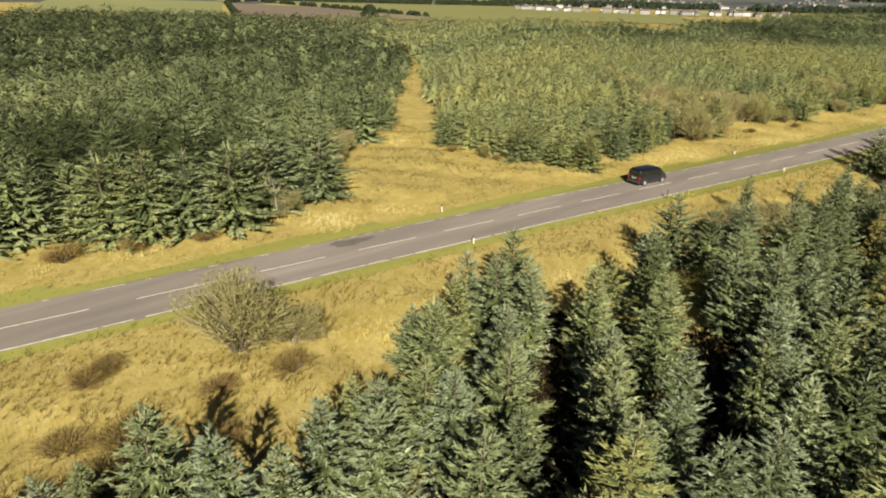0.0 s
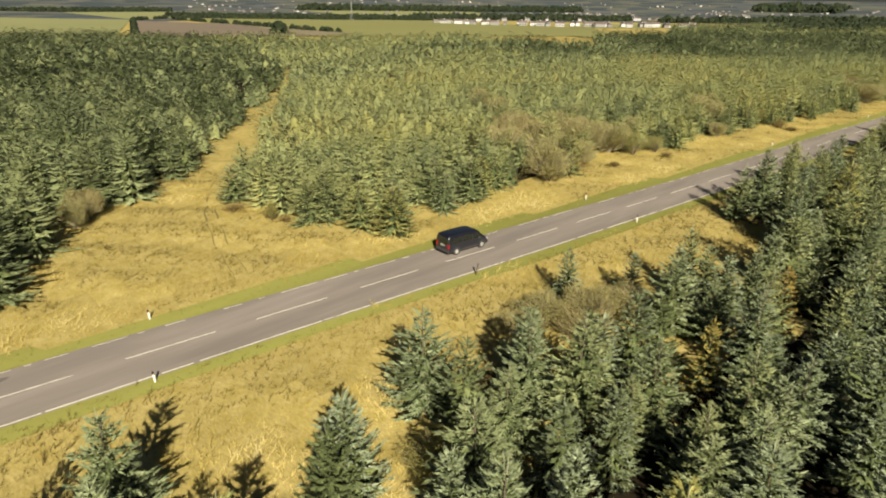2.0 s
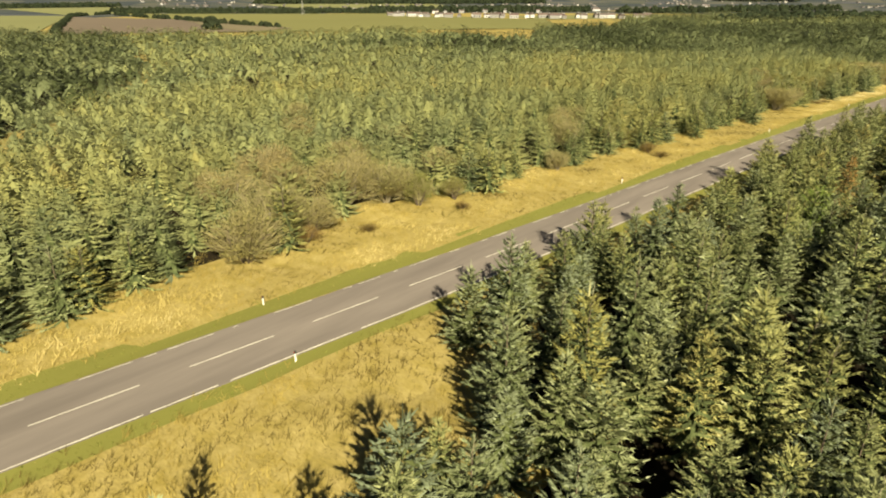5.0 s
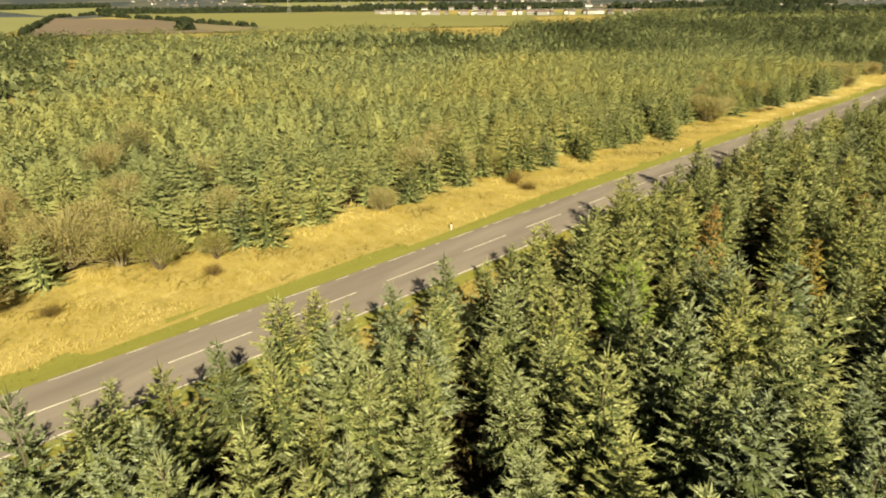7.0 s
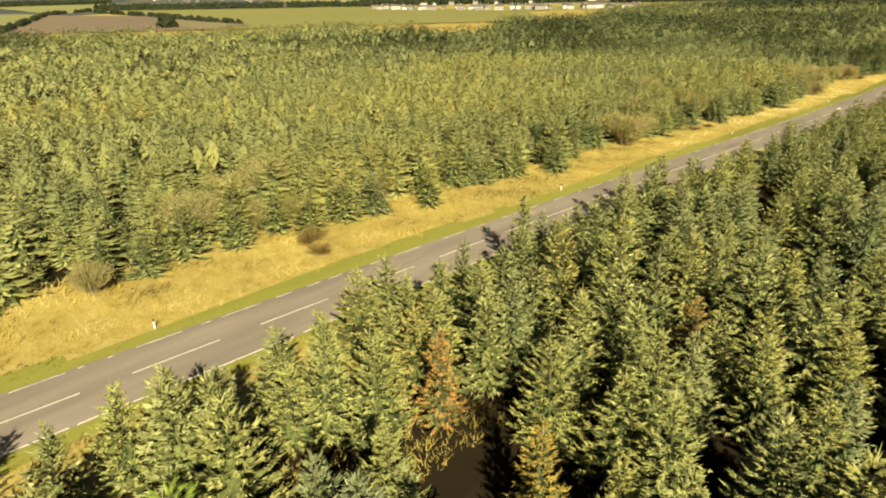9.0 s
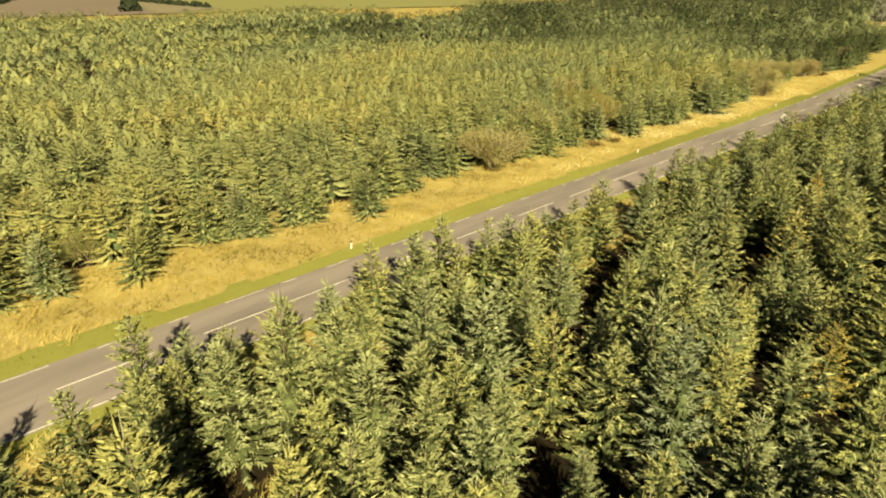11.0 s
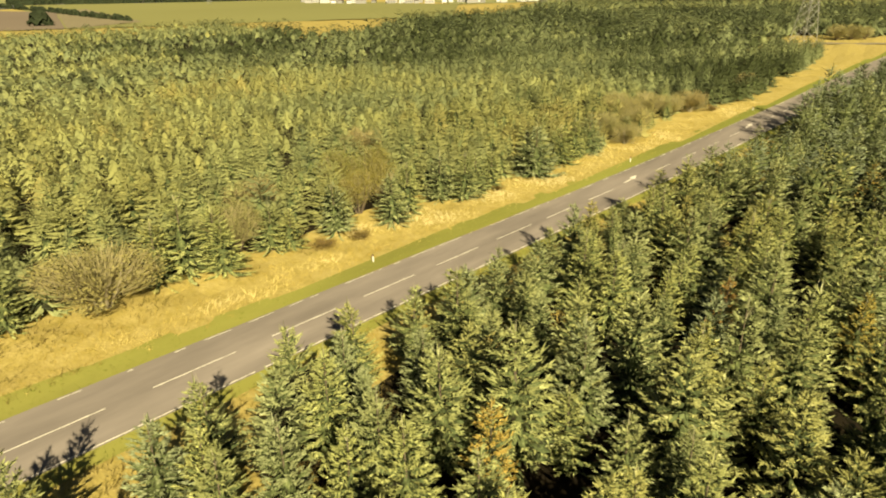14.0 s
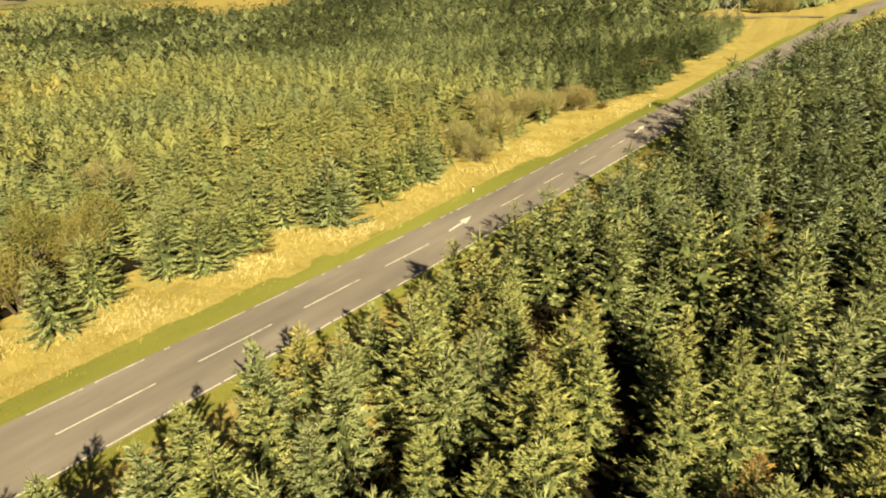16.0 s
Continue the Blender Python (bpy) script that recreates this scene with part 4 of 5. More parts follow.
# a small dead birch in front of the wood
def bare_birch():
    base = new("birch_tree")
    r = random.Random(5)
    bm = bmesh.new()
    rod(bm, (0, 0, -0.15), (0.1, 0.05, 2.3), 0.06, 0.04, 7)
    rod(bm, (0.1, 0.05, 2.3), (0.05, 0.15, 4.3), 0.04, 0.01, 6)
    part("trunk", bm, BIRCH, base, "white birch stem")
    for q in range(11):
        a, z = r.uniform(0, math.tau), r.uniform(1.0, 3.7)
        d = r.uniform(0.5, 1.1)
        bm = bmesh.new()
        e = Vector((math.cos(a) * d, math.sin(a) * d, z + r.uniform(0.4, 0.9)))
        rod(bm, (0.08, 0.06, z), e, 0.018, 0.008, 5)
        for t in range(3):
            rod(bm, Vector((0.08, 0.06, z)).lerp(e, r.uniform(0.5, 0.9)), e + Vector((r.uniform(-0.4, 0.4), r.uniform(-0.4, 0.4), r.uniform(0.0, 0.4))), 0.012, 0.005, 4)
        part("branch", bm, BIRCH, base)
    return base


birch = bare_birch()
birch.matrix_basis = pose(24.4, 19.3, float(land(24.4, 19.3)), 3, -4, 0)
tagged(birch, "bare white-stemmed birch tree in the straw grass", "tree")


# ---- grass ----
def tuft_shape(seed, blades, h, spread, w):
    r = np.random.RandomState(seed)
    V, T = [], []
    for _ in range(blades):
        a = r.uniform(0, math.tau)
        q = r.uniform(0, spread * 0.5)
        b = np.array([math.cos(a) * q, math.sin(a) * q, 0])
        lean = np.array([0.45 + r.uniform(-0.7, 0.7), 0.25 + r.uniform(-0.7, 0.7), 0]) * spread
        tip = b + lean + np.array([0, 0, h * r.uniform(0.6, 1.1)])
        s = np.array([-math.sin(a), math.cos(a), 0]) * w
        n = len(V)
        V += [b - s, b + s, tip]
        T.append((n, n + 1, n + 2))
    return np.array(V), np.array(T)


TUFTS = [tuft_shape(i, 7, 0.26, 0.46, 0.019) for i in range(8)]
LAWN = [tuft_shape(50 + i, 5, 0.10, 0.16, 0.018) for i in range(4)]
CORRIDOR = [(-20, -20), (100, -22), (200, -24), (345, -34), (345, -4), (250, 4), (120, 18), (90, 20), (62, 30), (64, 60), (84, 84), (60, 56), (38, 40), (30, 26), (-20, 30)]
qx, qy = scatter(CORRIDOR, 0.45, 0.5, 41, 12)
dist = np.abs(qy - centre(qx))
sidey = qy > centre(qx)
limit = np.where(sidey, 5.9, 4.7)
ok = dist > limit + 0.3 - 1.7 * rs.rand(len(qx)) ** 2.5
qx, qy = qx[ok], qy[ok]
def drift(x, y, cell, seed):
    """Smooth random values from 0 to 1 over the plan."""
    g = np.random.RandomState(seed).rand(64, 64)
    u, v = np.asarray(x) / cell, np.asarray(y) / cell
    i, j = np.floor(u).astype(int), np.floor(v).astype(int)
    a, b = u - i, v - j
    a, b = a * a * (3 - 2 * a), b * b * (3 - 2 * b)
    i, j, i1, j1 = i % 64, j % 64, (i + 1) % 64, (j + 1) % 64
    return (g[i, j] * (1 - a) + g[i1, j] * a) * (1 - b) + (g[i, j1] * (1 - a) + g[i1, j1] * a) * b


clump = 0.62 * drift(qx + 0.6 * qy, qy * 1.3, 5.5, 1) + 0.38 * drift(qx, qy, 2.3, 2)
patchy = 0.5 + 0.3 * np.sin(qx * 0.13 + 1.6 * np.sin(qy * 0.17)) * np.cos(qy * 0.21 + 0.9 * np.sin(qx * 0.09)) + 0.2 * np.sin(qx * 0.71 + 1.1 * np.sin(qy * 0.53))
ok = rs.rand(len(qx)) < 0.55 + 0.45 * patchy
qx, qy, patchy, clump = qx[ok], qy[ok], patchy[ok], clump[ok]
sweep = 0.5 + 0.5 * np.sin(qx * 0.055 + 0.8 * np.sin(qy * 0.12) + 0.6)
strip_pale = np.exp(-(((np.abs(qy - centre(qx)) - 8.0) / 2.2) ** 2)) * (0.4 + 0.6 * sweep) * np.where(qy > centre(qx), 1.0, -0.5)
rut_x = np.interp(qy, [14, 24, 31.4, 41.5, 52], [47.2, 50.2, 52.9, 58.4, 65.5])
in_rut = (qy > 13) & (qy < 52) & ((np.abs(qx - rut_x) < 0.24) | (np.abs(qx - rut_x - 1.25) < 0.24))
tt = np.clip(-0.04 + 1.1 * (clump - 0.5) + 0.60 * patchy * (0.6 + 0.6 * sweep) + 0.28 * strip_pale + 0.32 * smooth(225, 270, qx) * (qy > centre(qx)) - 0.42 * (1 - smooth(14, 36, qx)) * (qy < centre(qx)) + rs.normal(0, 0.035, len(qx)), 0.06, 1)
mass("meadow_grass", TUFTS, qx, qy, np.clip(rs.normal(1.0, 0.25, len(qx)), 0.5, 1.7) * (0.55 + 0.9 * clump) * np.where(in_rut, 0.55, 1.0), tt, STRAW, 42, "tall straw-coloured moorland grass in tussocks", "grass", free=False)
vx = rs.uniform(-15, 330, 14000)
vo = np.where(rs.rand(len(vx)) < 0.62, rs.uniform(3.45, 6.2, len(vx)), -rs.uniform(3.45, 5.0, len(vx)))
mass("verge_grass", LAWN, vx, centre(vx) + vo, np.clip(rs.normal(1.0, 0.3, len(vx)), 0.4, 1.8), np.clip(rs.normal(0.45, 0.22, len(vx)) + 0.16 * (np.abs(vo) - 4), 0, 1), GREEN, 43, "short green grass on the road verge", "grass")

# wheel ruts along the grassy ride
for shift in (0.0, 1.25):
    verts, faces = [], []
    for i, y in enumerate(np.arange(14.0, 51.0, 1.0)):
        x = float(np.interp(y, [14, 24, 31.4, 41.5, 52], [47.2, 50.2, 52.9, 58.4, 65.5])) + shift + 0.08 * math.sin(y * 1.3)
        wear_ = max(0.15, math.sin(math.pi * (y - 13.5) / 37.0)) * (0.8 + 0.4 * math.sin(y * 0.9))
        for s in (-0.11 * wear_, 0.11 * wear_):
            verts.append((x + s, y, float(land(x + s, y)) + 0.03))
        if i:
            faces.append((2 * i - 2, 2 * i - 1, 2 * i + 1, 2 * i))
    tagged(sheet("wheel_rut", verts, faces, RUT), "worn dark wheel rut in the straw grass", "track", kind="structure")

# ---- verge posts ----
WHITE = plain("white_plastic", (0.78, 0.78, 0.74), 0.5)
BLACK = plain("black_plastic", (0.03, 0.03, 0.03), 0.5)
TIMBER = plain("weathered_timber", (0.11, 0.085, 0.06), 0.9, scale=20)
GLASS_RED = plain("red_reflector", (0.45, 0.03, 0.02), 0.25)


def marker_post():
    base = new("marker_post")
    bm = bmesh.new()
    box(bm, -0.055, 0.055, -0.05, 0.05, -0.2, 0.56, 0.015)
    part("shaft", bm, WHITE, base)
    bm = bmesh.new()
    box(bm, -0.058, 0.058, -0.053, 0.053, 0.56, 0.76, 0.015)
    part("cap", bm, BLACK, base, "black band with a slanted top")
    bm = bmesh.new()
    box(bm, -0.064, -0.056, -0.025, 0.025, 0.60, 0.72, 0.004)
    part("reflector", bm, GLASS_RED, base, "small red reflector")
    return base


first = marker_post()
n = 0
for x in (-10.6, 38.8, 88.5, 138.1, 186.8, 236.0, 285.6, 335.2):
    for side, dx in ((4.9, 0.0), (-3.85, -2.2)):
        if side < 0 and x > 100:
            continue
        q = on_road(x + dx, side, 0)
        m = pose(q.x, q.y, float(land(q.x, q.y)), rp.uniform(-4, 4), rp.uniform(-4, 4), -5)
        ob = first if n == 0 else copy_thing(first, m)
        ob.matrix_basis = m
        tagged(ob, "white plastic verge marker post with a black top", "post", "verge marker posts")
        n += 1
timber_post = new("timber_post")
bm = bmesh.new()
box(bm, -0.05, 0.05, -0.05, 0.05, -0.3, 1.05, 0.01)
part("shaft", bm, TIMBER, timber_post)
q = on_road(63.2, -3.75, 0)
timber_post.matrix_basis = pose(q.x, q.y, float(land(q.x, q.y)), 3, 8, 10)
tagged(timber_post, "dark weathered timber post leaning on the verge", "post")

# ---- the van ----
k = Mat("black_paint", 0.28, 0.0, 0.5)
k.b.inputs["Coat Weight"].default_value = 0.8
k.b.inputs["Coat Roughness"].default_value = 0.08
VAN_PAINT = k.colour(k.ramp(k.noise(2.0, 4), [(0.3, (0.006, 0.007, 0.012)), (0.7, (0.011, 0.013, 0.022))])).m
k = Mat("dark_glass", 0.06, 0.0, 0.6)
VAN_GLASS = k.colour((0.01, 0.012, 0.014)).m
RUBBER = plain("tyre_rubber", (0.025, 0.025, 0.025), 0.85)
ALLOY = plain("silver_alloy", (0.62, 0.62, 0.62), 0.35, 0.7)
TRIM = plain("grey_plastic_trim", (0.045, 0.045, 0.048), 0.7)
PLATE = plain("plate_white", (0.75, 0.75, 0.68), 0.4)
RED_LENS = plain("red_lens", (0.30, 0.012, 0.015), 0.15)
CLEAR_LENS = plain("clear_lens", (0.6, 0.62, 0.64), 0.12)
TUFF = plain("dark_bar", (0.04, 0.04, 0.04), 0.5)


def van_half(z):
    """Half the body's width at a height."""
    return 0.955 - 0.02 * max(0.0, 0.5 - z) - 0.115 * max(0.0, (z - 0.95)) ** 1.25


def van_top(x):
    """The body's upper outline, x from the rear."""
    pts = [(0.0, 1.72), (0.12, 1.90), (0.5, 1.965), (2.6, 1.97), (3.3, 1.93), (3.62, 1.83), (4.28, 1.18), (4.45, 1.09), (4.75, 0.98), (4.92, 0.82), (4.99, 0.62)]
    return float(np.interp(x, [p[0] for p in pts], [p[1] for p in pts]))


def make_van():
    base = new("van")
    xs = [0.0, 0.05, 0.14, 0.4, 0.9, 1.5, 2.1, 2.7, 3.2, 3.5, 3.62, 3.85, 4.07, 4.28, 4.45, 4.62, 4.78, 4.9, 4.97, 5.0]
    ring = []
    bm = bmesh.new()
    for x in xs:
        zt, zb = van_top(x), 0.30 if x < 4.8 else 0.34
        pull = 1.0 if 0.14 <= x <= 4.3 else (0.955 + 0.32 * x if x < 0.14 else 1.0 - 0.20 * ((x - 4.3) / 0.7) ** 2)
        rowv = []
        zs = [zb, zb + 0.06, 0.55, 0.8, zt - 0.42, zt - 0.20, zt - 0.07, zt - 0.012]
        zs = [min(max(z, zb), zt) for z in sorted(zs)]
        for i, z in enumerate(zs):
            w = van_half(z) * pull
            over = zt - z
            if over < 0.075:
                w -= 0.05 + 0.07 * (0.075 - over) / 0.075
            rowv.append(bm.verts.new((x - 2.5, w, z)))
        rowv.append(bm.verts.new((x - 2.5, 0.45 * pull, zt + 0.012)))
        rowv.append(bm.verts.new((x - 2.5, -0.45 * pull, zt + 0.012)))
        for v in reversed(rowv[:8]):
            rowv.append(bm.verts.new((v.co.x, -v.co.y, v.co.z)))
        ring.append(rowv)
    for a, b in zip(ring, ring[1:]):
        n = len(a)
        for j in range(n):
            bm.faces.new((a[j], a[(j + 1) % n], b[(j + 1) % n], b[j]))
    bm.faces.new(ring[0])
    bm.faces.new(list(reversed(ring[-1])))
    bmesh.ops.recalc_face_normals(bm, faces=bm.faces)
    for f in bm.faces:
        f.smooth = len(f.verts) == 4
    part("body", bm, VAN_PAINT, base)

    def side_pane(name, pts, s):
        bm = bmesh.new()
        out = [bm.verts.new((x - 2.5, s * (van_half(z) + 0.006), z)) for x, z in pts]
        inn = [bm.verts.new((x - 2.5, s * (van_half(z) - 0.02), z)) for x, z in pts]
        bm.faces.new(out)
        for i in range(len(pts)):
            j = (i + 1) % len(pts)
            bm.faces.new((out[i], inn[i], inn[j], out[j]))
        bmesh.ops.recalc_face_normals(bm, faces=bm.faces)
        return part(name, bm, VAN_GLASS, base, "dark tinted glass")

    for s in (-1, 1):
        side_pane("door_window", [(3.0, 1.12), (4.05, 1.10), (3.62, 1.62), (3.02, 1.68)], s)
        side_pane("side_window", [(1.75, 1.14), (2.85, 1.12), (2.86, 1.68), (1.76, 1.68)], s)
        side_pane("rear_side_window", [(0.3, 1.14), (1.6, 1.14), (1.6, 1.68), (0.34, 1.66)], s)
        bm = bmesh.new()
        box(bm, 1.02, 1.20, s * 0.97 if s > 0 else -1.16, 1.16 if s > 0 else -0.97, 1.08, 1.26, 0.03)
        part("mirror", bm, TRIM, base, "black door mirror")
        bm = bmesh.new()
        box(bm, -0.95, 0.95, 0.935 if s > 0 else -0.975, 0.975 if s > 0 else -0.935, 0.34, 0.46, 0.015)
        part("sill_trim", bm, TRIM, base)
        bm = bmesh.new()
        box(bm, 0.20, 0.34, 0.95 if s > 0 else -0.975, 0.975 if s > 0 else -0.95, 0.98, 1.02, 0.006)
        part("door_handle", bm, TRIM, base)
        bm = bmesh.new()
        box(bm, -2.53, -2.40, 0.70 if s > 0 else -0.93, 0.93 if s > 0 else -0.70, 0.72, 1.12, 0.02)
        part("tail_lamp", bm, RED_LENS, base, "red tail lamp")
        bm = bmesh.new()
        box(bm, 2.18, 2.40, 0.50 if s > 0 else -0.83, 0.83 if s > 0 else -0.50, 0.70, 0.86, 0.03)
        part("headlamp", bm, CLEAR_LENS, base, "clear headlamp")
    # windscreen and rear window follow the body's slope
    bm = bmesh.new()
    vs = [bm.verts.new((x - 2.5, y, van_top(x) + 0.022)) for x, y in ((3.68, -0.72), (4.24, -0.80), (4.24, 0.80), (3.68, 0.72))]
    bm.faces.new(vs)
    bmesh.ops.solidify(bm, geom=bm.faces[:], thickness=0.02)
    part("windscreen", bm, VAN_GLASS, base, "dark windscreen glass")
    bm = bmesh.new()
    box(bm, -2.515, -2.485, -0.68, 0.68, 1.12, 1.62, 0.008)
    part("rear_window", bm, VAN_GLASS, base, "dark tinted rear glass")
    bm = bmesh.new()
    box(bm, -2.60, -2.44, -0.92, 0.92, 0.32, 0.62, 0.05)
    part("rear_bumper", bm, TRIM, base, "black plastic bumper")
    bm = bmesh.new()
    box(bm, 2.34, 2.55, -0.80, 0.80, 0.30, 0.58, 0.06)
    part("front_bumper", bm, TRIM, base, "black plastic bumper")
    plate = bm = bmesh.new()
    box(bm, -2.535, -2.495, -0.27, 0.27, 0.86, 0.99, 0.004)
    plate = part("number_plate", bm, PLATE, base, "pale number plate")
    bm = bmesh.new()
    for i in range(6):
        box(bm, -2.54, -2.534, -0.22 + i * 0.075, -0.17 + i * 0.075, 0.89, 0.96)
    part("dark_bars", bm, TUFF, plate)
    for x in (-1.55, 1.58):
        for s in (-1, 1):
            bm = bmesh.new()
            bmesh.ops.create_cone(bm, cap_ends=True, segments=28, radius1=0.335, radius2=0.335, depth=0.23, matrix=pose(x, s * 0.855, 0.335, 90, 0, 0))
            bmesh.ops.bevel(bm, geom=[e for e in bm.edges if len(e.link_faces) == 2 and abs(e.verts[0].co.y - e.verts[1].co.y) < 1e-4], offset=0.03, segments=2, affect="EDGES")
            wheel = part("wheel", bm, RUBBER, base)
            bm = bmesh.new()
            bmesh.ops.create_cone(bm, cap_ends=True, segments=24, radius1=0.225, radius2=0.205, depth=0.05, matrix=pose(x, s * 0.962, 0.335, -90 * s, 0, 0))
            part("rim", bm, ALLOY, wheel, "silver alloy rim")
            bm = bmesh.new()
            for q in range(5):
                a = q / 5 * math.tau + 0.3
                rod(bm, (x, s * 0.99, 0.335), (x + 0.19 * math.cos(a), s * 0.985, 0.335 + 0.19 * math.sin(a)), 0.03, 0.022, 5)
            part("spokes", bm, ALLOY, wheel)
            bm = bmesh.new()
            bmesh.ops.create_cone(bm, cap_ends=True, segments=28, radius1=0.40, radius2=0.40, depth=0.02, matrix=pose(x, s * 0.95, 0.36, 90, 0, 0))
            part("wheel_arch", bm, TRIM, base)
    return base


van = make_van()
q = on_road(66.3, 1.7, 0.0)
van.matrix_basis = pose(q.x, q.y, q.z, 0, 0, math.degrees(math.atan(float(centre(67) - centre(66)))))
tagged(van, "glossy black panel van with tinted windows driving on the road", "van")


# a small car far along the road
def make_car():
    base = new("car")
    bm = bmesh.new()
    box(bm, -2.0, 2.0, -0.85, 0.85, 0.28, 0.85, 0.14)
    part("body", bm, TRIM, base)
    bm = bmesh.new()
    box(bm, -1.5, 0.8, -0.72, 0.72, 0.8, 1.42, 0.2)
    part("cabin", bm, VAN_GLASS, base, "dark glass cabin")
    for x in (-1.25, 1.3):
        for s in (-1, 1):
            bm = bmesh.new()
            bmesh.ops.create_cone(bm, cap_ends=True, segments=16, radius1=0.31, radius2=0.31, depth=0.2, matrix=pose(x, s * 0.78, 0.31, 90, 0, 0))
            part("wheel", bm, RUBBER, base)
    return base


car = make_car()
q = on_road(514, 1.7, 0.0)
car.matrix_basis = pose(q.x, q.y, q.z, 0, 0, -4)
tagged(car, "dark small car far along the road", "car")

# ---- pylons ----
STEEL = plain("galvanised_steel", (0.42, 0.43, 0.43), 0.5, 0.6)


def pylon(height, foot):
    """A lattice tower: four legs, cross braces and three pairs of arms."""
    base = new("pylon")

    def half(z):
        f = z / height
        return foot * (1 - f / 0.62) * 0.5 + 0.75 if f < 0.55 else 0.75 * (1 - (f - 0.55) / 0.5) + 0.12

    levels = [height * q for q in (0, 0.10, 0.19, 0.27, 0.34, 0.41, 0.48, 0.55, 0.62, 0.69, 0.76, 0.83, 0.90, 1.0)]
    for sx, sy in ((-1, -1), (-1, 1), (1, -1), (1, 1)):
        bm = bmesh.new()
        for a, b in zip(levels, levels[1:]):
            rod(bm, (sx * half(a), sy * half(a), a), (sx * half(b), sy * half(b), b), 0.14, 0.13, 4)
        part("leg", bm, STEEL, base)
    for sx, sy, tx_, ty_ in ((-1, -1, 1, -1), (1, -1, 1, 1), (1, 1, -1, 1), (-1, 1, -1, -1)):
        bm = bmesh.new()
        for a, b in zip(levels, levels[1:]):
            rod(bm, (sx * half(a), sy * half(a), a), (tx_ * half(b), ty_ * half(b), b), 0.07, 0.07, 4)
            rod(bm, (tx_ * half(a), ty_ * half(a), a), (sx * half(b), sy * half(b), b), 0.07, 0.07, 4)
            rod(bm, (sx * half(b), sy * half(b), b), (tx_ * half(b), ty_ * half(b), b), 0.035, 0.035, 4)
        part("bracing", bm, STEEL, base)
    for z, w in ((0.62, 6.0), (0.76, 7.5), (0.90, 5.5)):
        for s in (-1, 1):
            bm = bmesh.new()
            h = half(z * height)
            for e in (-1, 1):
                rod(bm, (s * h, e * h, z * height), (s * w, 0, z * height), 0.08, 0.05, 4)
                rod(bm, (s * h, e * h, z * height + 1.6), (s * w, 0, z * height), 0.06, 0.05, 4)
            part("arm", bm, STEEL, base)
    return base


tower = pylon(42.0, 5.2)
for x, y, turn in ((489, 15, 60), (900, 1110, 30)):
    ob = tower if x == 489 else copy_thing(tower, pose(0, 0, 0))
    ob.matrix_basis = pose(x, y, float(land(x, y)), 0, 0, turn)
    tagged(ob, "grey steel lattice electricity pylon", "pylon", "pylons")
for name, corners in (("track", [(468, 23), (473, 25), (499, -15), (494, -17)]),):
    field(name, corners, STUBBLE, "pale gravel track by the pylon", 0.3, 12)

# ---- hedges, field trees, far woods ----
BLOBS = [tier_shape(700 + i, 4.0, 2.6, 4, 6, 0.5, 0.3, 0.75) for i in range(4)]


def clumps(poly, gap, size, seed, name, label, category, shift=-0.3):
    x, y = scatter(poly, gap, 0.45, seed)
    r = np.random.RandomState(seed)
    mass(name, BLOBS, x, y, np.clip(r.normal(size, size * 0.2, len(x)), size * 0.5, size * 1.5), np.clip(0.1 + r.normal(0, 0.08, len(x)), 0, 1), HEDGE, seed, label, category)


def hedge(a, b, runs, seed):
    a, b = np.array(a, float), np.array(b, float)
    r = np.random.RandomState(seed)
    n = int(np.linalg.norm(b - a) / 3.5)
    f = np.linspace(0, 1, n)
    keep_ = np.sin(f * runs * math.tau + seed) > -0.55
    f = f[keep_]
    x = a[0] + (b[0] - a[0]) * f + r.normal(0, 0.6, len(f))
    y = a[1] + (b[1] - a[1]) * f + r.normal(0, 0.6, len(f))
    mass("hedge", BLOBS, x, y, r.uniform(1.2, 2.2, len(f)), np.clip(r.normal(0.12, 0.08, len(f)), 0, 1), HEDGE, seed, "dark broken field hedge", "hedge")


hedge((520, 640), (600, 1050), 8, 3)
hedge((600, 1050), (650, 1420), 3, 4)
hedge((300, 705), (545, 1365), 4, 5)
hedge((545, 1365), (700, 1530), 2, 6)
hedge((1110, 1085), (700, 1500), 3, 7)
clumps([(700, 1520), (1130, 1100), (1230, 1230), (760, 1720)], 14, 2.4, 51, "wood_valley", "dark strip of wood along the valley", "wood")
clumps([(640, 2160), (980, 2160), (1000, 2420), (500, 2420)], 15, 2.6, 52, "wood_valley_2", "dark far wood", "wood")
clumps([(1150, 1150), (1500, 800), (1700, 900), (1300, 1350)], 18, 3.0, 53, "wood_valley_3", "dark far wood behind the houses", "wood")
clumps([(1400, 600), (2100, 380), (2200, 480), (1480, 720)], 19, 3.1, 54, "wood_valley_4", "dark far wood along the valley", "wood")
clumps([(1500, 2250), (2400, 1500), (2600, 1700), (1700, 2500)], 22, 4.0, 55, "wood_valley_5", "far dark woods on the valley side", "wood")
clumps([(960, 40), (1300, 60), (1250, 330), (900, 280)], 12, 2.4, 56, "wood_ridge", "dark wood on the skyline", "wood")
lone = scatter([(440, 648), (446, 648), (446, 654), (440, 654)], 3.0, 0.3, 61)
mass("field_tree", BLOBS, *lone, np.full(len(lone[0]), 3.8), np.full(len(lone[0]), 0.12), HEDGE, 62, "round dark tree at the edge of the ploughed field", "tree")

clumps([(3000, 740), (3000, 1080), (3400, 1150), (3400, 800)], 36, 6.0, 57, "wood_hill", "dark wooded knoll far off", "wood")

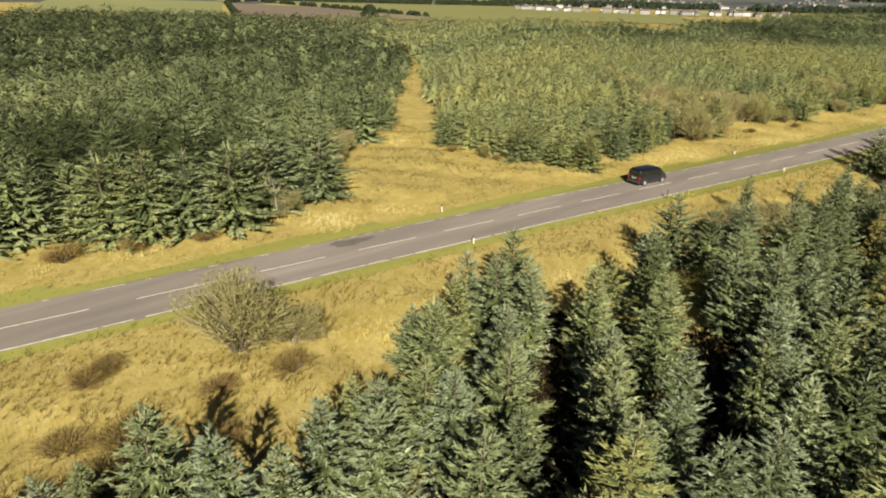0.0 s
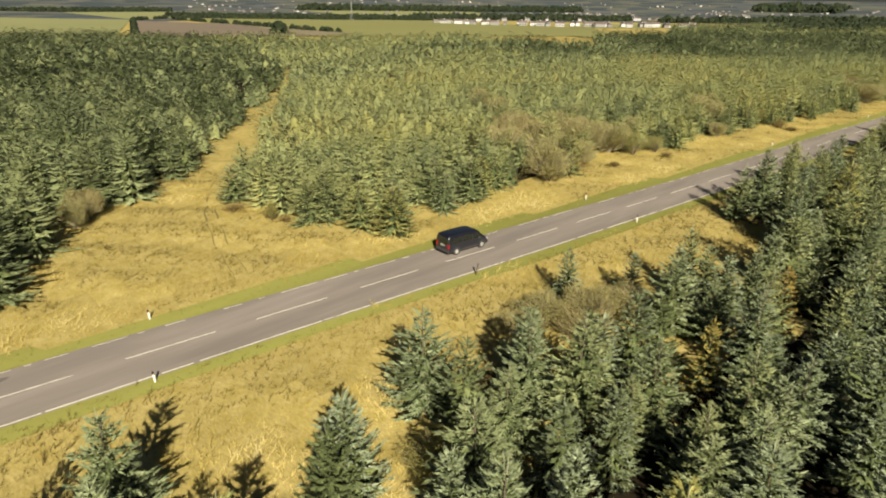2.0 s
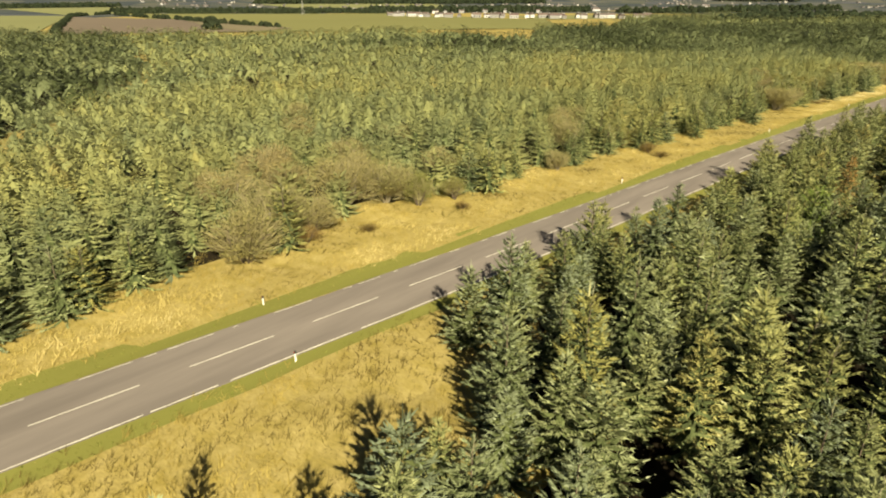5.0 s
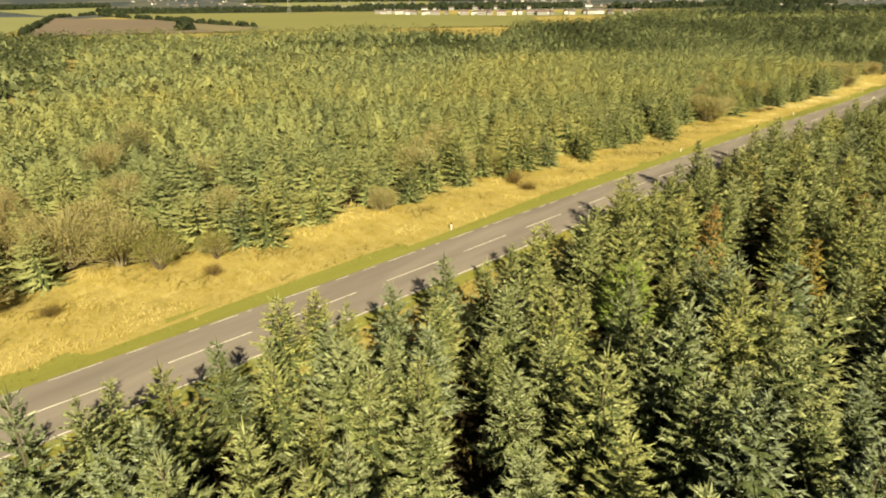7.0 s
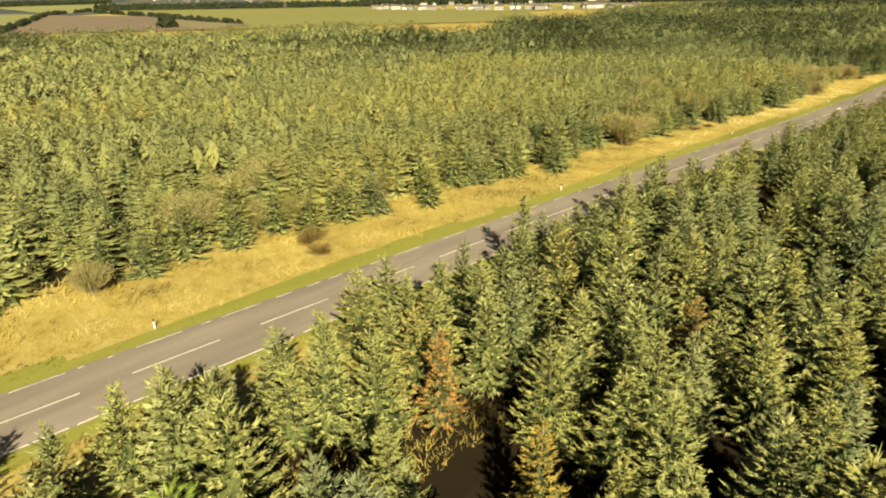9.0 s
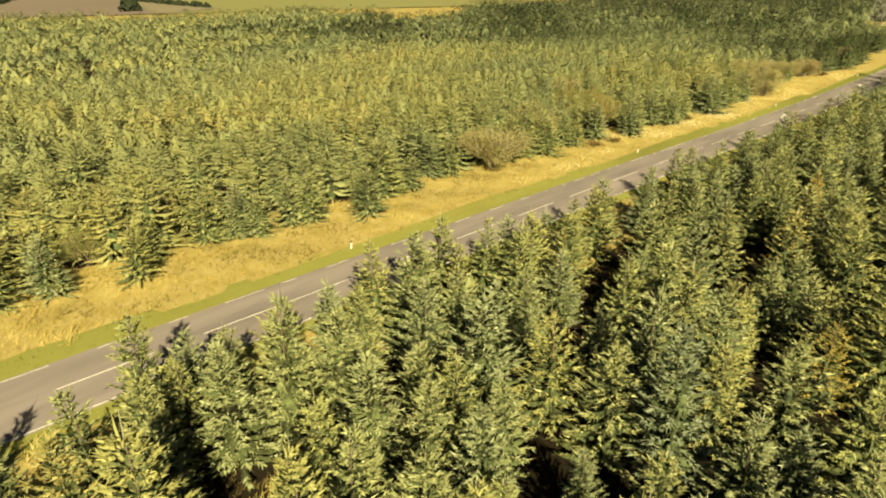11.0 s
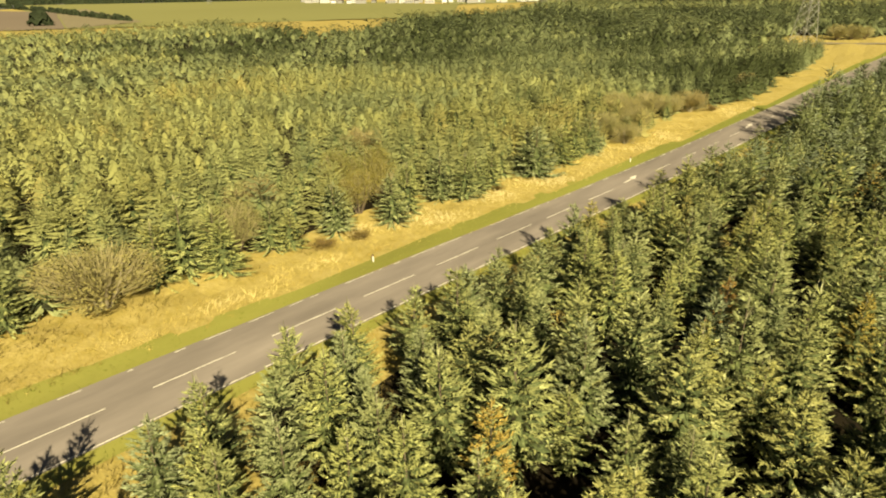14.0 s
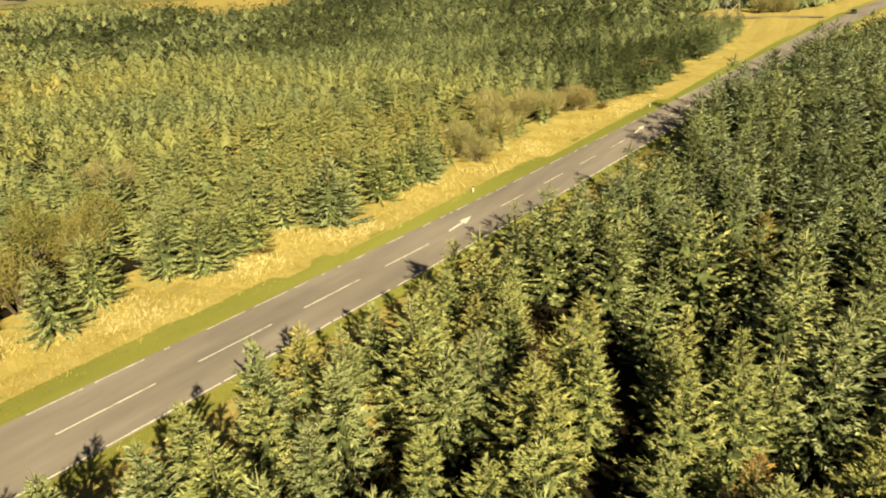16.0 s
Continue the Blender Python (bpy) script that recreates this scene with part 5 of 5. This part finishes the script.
# ---- far houses ----
k = Mat("harling", 0.9, 0, 0.2)
HARL = k.colour(k.mix(0.4, k.ramp(k.rnd(), [(0.0, (0.18, 0.18, 0.18)), (0.35, (0.30, 0.30, 0.31)), (0.7, (0.46, 0.47, 0.49)), (1.0, (0.62, 0.63, 0.66))]), k.ramp(k.noise(0.6), [(0.3, (0.7, 0.7, 0.7)), (0.7, (1.0, 1.0, 1.0))]), "MULTIPLY")).m
k = Mat("roof_tiles", 0.8, 0, 0.2)
SLATE = k.colour(k.mix(0.5, k.ramp(k.rnd(), [(0.0, (0.14, 0.10, 0.10)), (0.5, (0.10, 0.09, 0.09)), (1.0, (0.17, 0.13, 0.12))]), k.ramp(k.noise(0.7), [(0.3, (0.7, 0.7, 0.7)), (0.7, (1.0, 1.0, 1.0))]), "MULTIPLY")).m
PANE = plain("window_pane", (0.05, 0.06, 0.07), 0.2)


def house():
    base = new("house")
    bm = bmesh.new()
    box(bm, -5, 5, -3.6, 3.6, -1.0, 4.8)
    part("wall", bm, HARL, base)
    bm = bmesh.new()
    v = [bm.verts.new(p) for p in ((-5.4, -4.0, 4.7), (5.4, -4.0, 4.7), (5.4, 4.0, 4.7), (-5.4, 4.0, 4.7), (-5.4, 0, 7.4), (5.4, 0, 7.4))]
    for f in ((0, 1, 5, 4), (2, 3, 4, 5), (0, 4, 3), (1, 2, 5), (0, 3, 2, 1)):
        bm.faces.new([v[i] for i in f])
    roof = part("roof", bm, SLATE, base)
    bm = bmesh.new()
    box(bm, -4.6, -3.8, -0.5, 0.5, 6.2, 8.4)
    part("chimney", bm, HARL, roof)
    for x in (-3, 0, 3):
        bm = bmesh.new()
        box(bm, x - 0.6, x + 0.6, -3.66, -3.56, 1.2, 2.6)
        part("window", bm, PANE, base)
    return base


home = house()
rh = np.random.RandomState(8)
spots = []
for i in range(46):
    f = i / 45
    spots.append((970 - 120 * f * (1 - f) + 110 * f + rh.uniform(-8, 45), 950 - 500 * f + rh.uniform(-14, 14)))
for i in range(16):
    spots.append((1190 + 40 * i, 1010 - 14 * i + rh.uniform(-30, 30)))
for i in range(14):
    spots.append((1800 + rh.uniform(0, 700), 560 + rh.uniform(0, 480)))
spots += [(1205, 2350), (1225, 2380), (1245, 2600)]
for i, (x, y) in enumerate(spots):
    x, y = x + rh.uniform(-9, 9), y + rh.uniform(-9, 9)
    m = pose(x, y, float(land(x, y)) + 0.5, 0, 0, rh.choice([-35, -50, 40, 130]) + rh.uniform(-9, 9)) @ Matrix.Diagonal((rh.uniform(0.9, 1.9), 1.0, rh.uniform(0.85, 1.15), 1))
    ob = home if i == 0 else copy_thing(home, pose(0, 0, 0))
    ob.matrix_basis = m
    tagged(ob, "small pale far house with a brownish roof", "house", "houses of the far town")


# roofs and walls of the town, too far off to tell apart
def far_town():
    r = np.random.RandomState(19)
    V, T, C = [], [], []
    for _ in range(620):
        az, d = radians(r.uniform(6, 66)), 1600 + 2100 * r.uniform(0, 1)
        x, y = 90 + d * math.cos(az), -36 + d * math.sin(az)
        if math.sin(x * 0.006 + 1) * math.cos(y * 0.009) < r.uniform(-0.5, 0.35):
            continue
        z = float(land(x, y))
        w, l, h, a = r.uniform(3, 4.5), r.uniform(4, 9), r.uniform(2.6, 4.4), r.uniform(0, math.pi)
        n = len(V)
        for sx, sy, up, ridge in ((-1, -1, 0, 1), (1, -1, 0, 1), (1, 1, 0, 1), (-1, 1, 0, 1), (-1, -1, h, 1), (1, -1, h, 1), (1, 1, h, 1), (-1, 1, h, 1), (-1, 0, h * 1.45, 0), (1, 0, h * 1.45, 0)):
            u, v = sx * l, sy * w * ridge
            V.append((x + u * math.cos(a) - v * math.sin(a), y + u * math.sin(a) + v * math.cos(a), z + up - (1 if up == 0 else 0)))
        for q in ((0, 1, 5, 4), (1, 2, 6, 5), (2, 3, 7, 6), (3, 0, 4, 7), (4, 5, 9, 8), (6, 7, 8, 9)):
            T += [(n + q[0], n + q[1], n + q[2]), (n + q[0], n + q[2], n + q[3])]
        T += [(n + 5, n + 6, n + 9), (n + 7, n + 4, n + 8)]
        C += [r.uniform(0, 1)] * 10
    k = Mat("far_walls", 0.9, 0, 0.2)
    m = k.colour(k.ramp(k.tint(), [(0.0, (0.09, 0.085, 0.085)), (0.6, (0.16, 0.15, 0.15)), (0.9, (0.25, 0.245, 0.24)), (1.0, (0.5, 0.49, 0.48))])).m
    return tagged(new("far_town", arrays("far_town", V, T, m, C)), "far town of pale houses and sheds in the valley", "town", kind="stuff")


far_town()
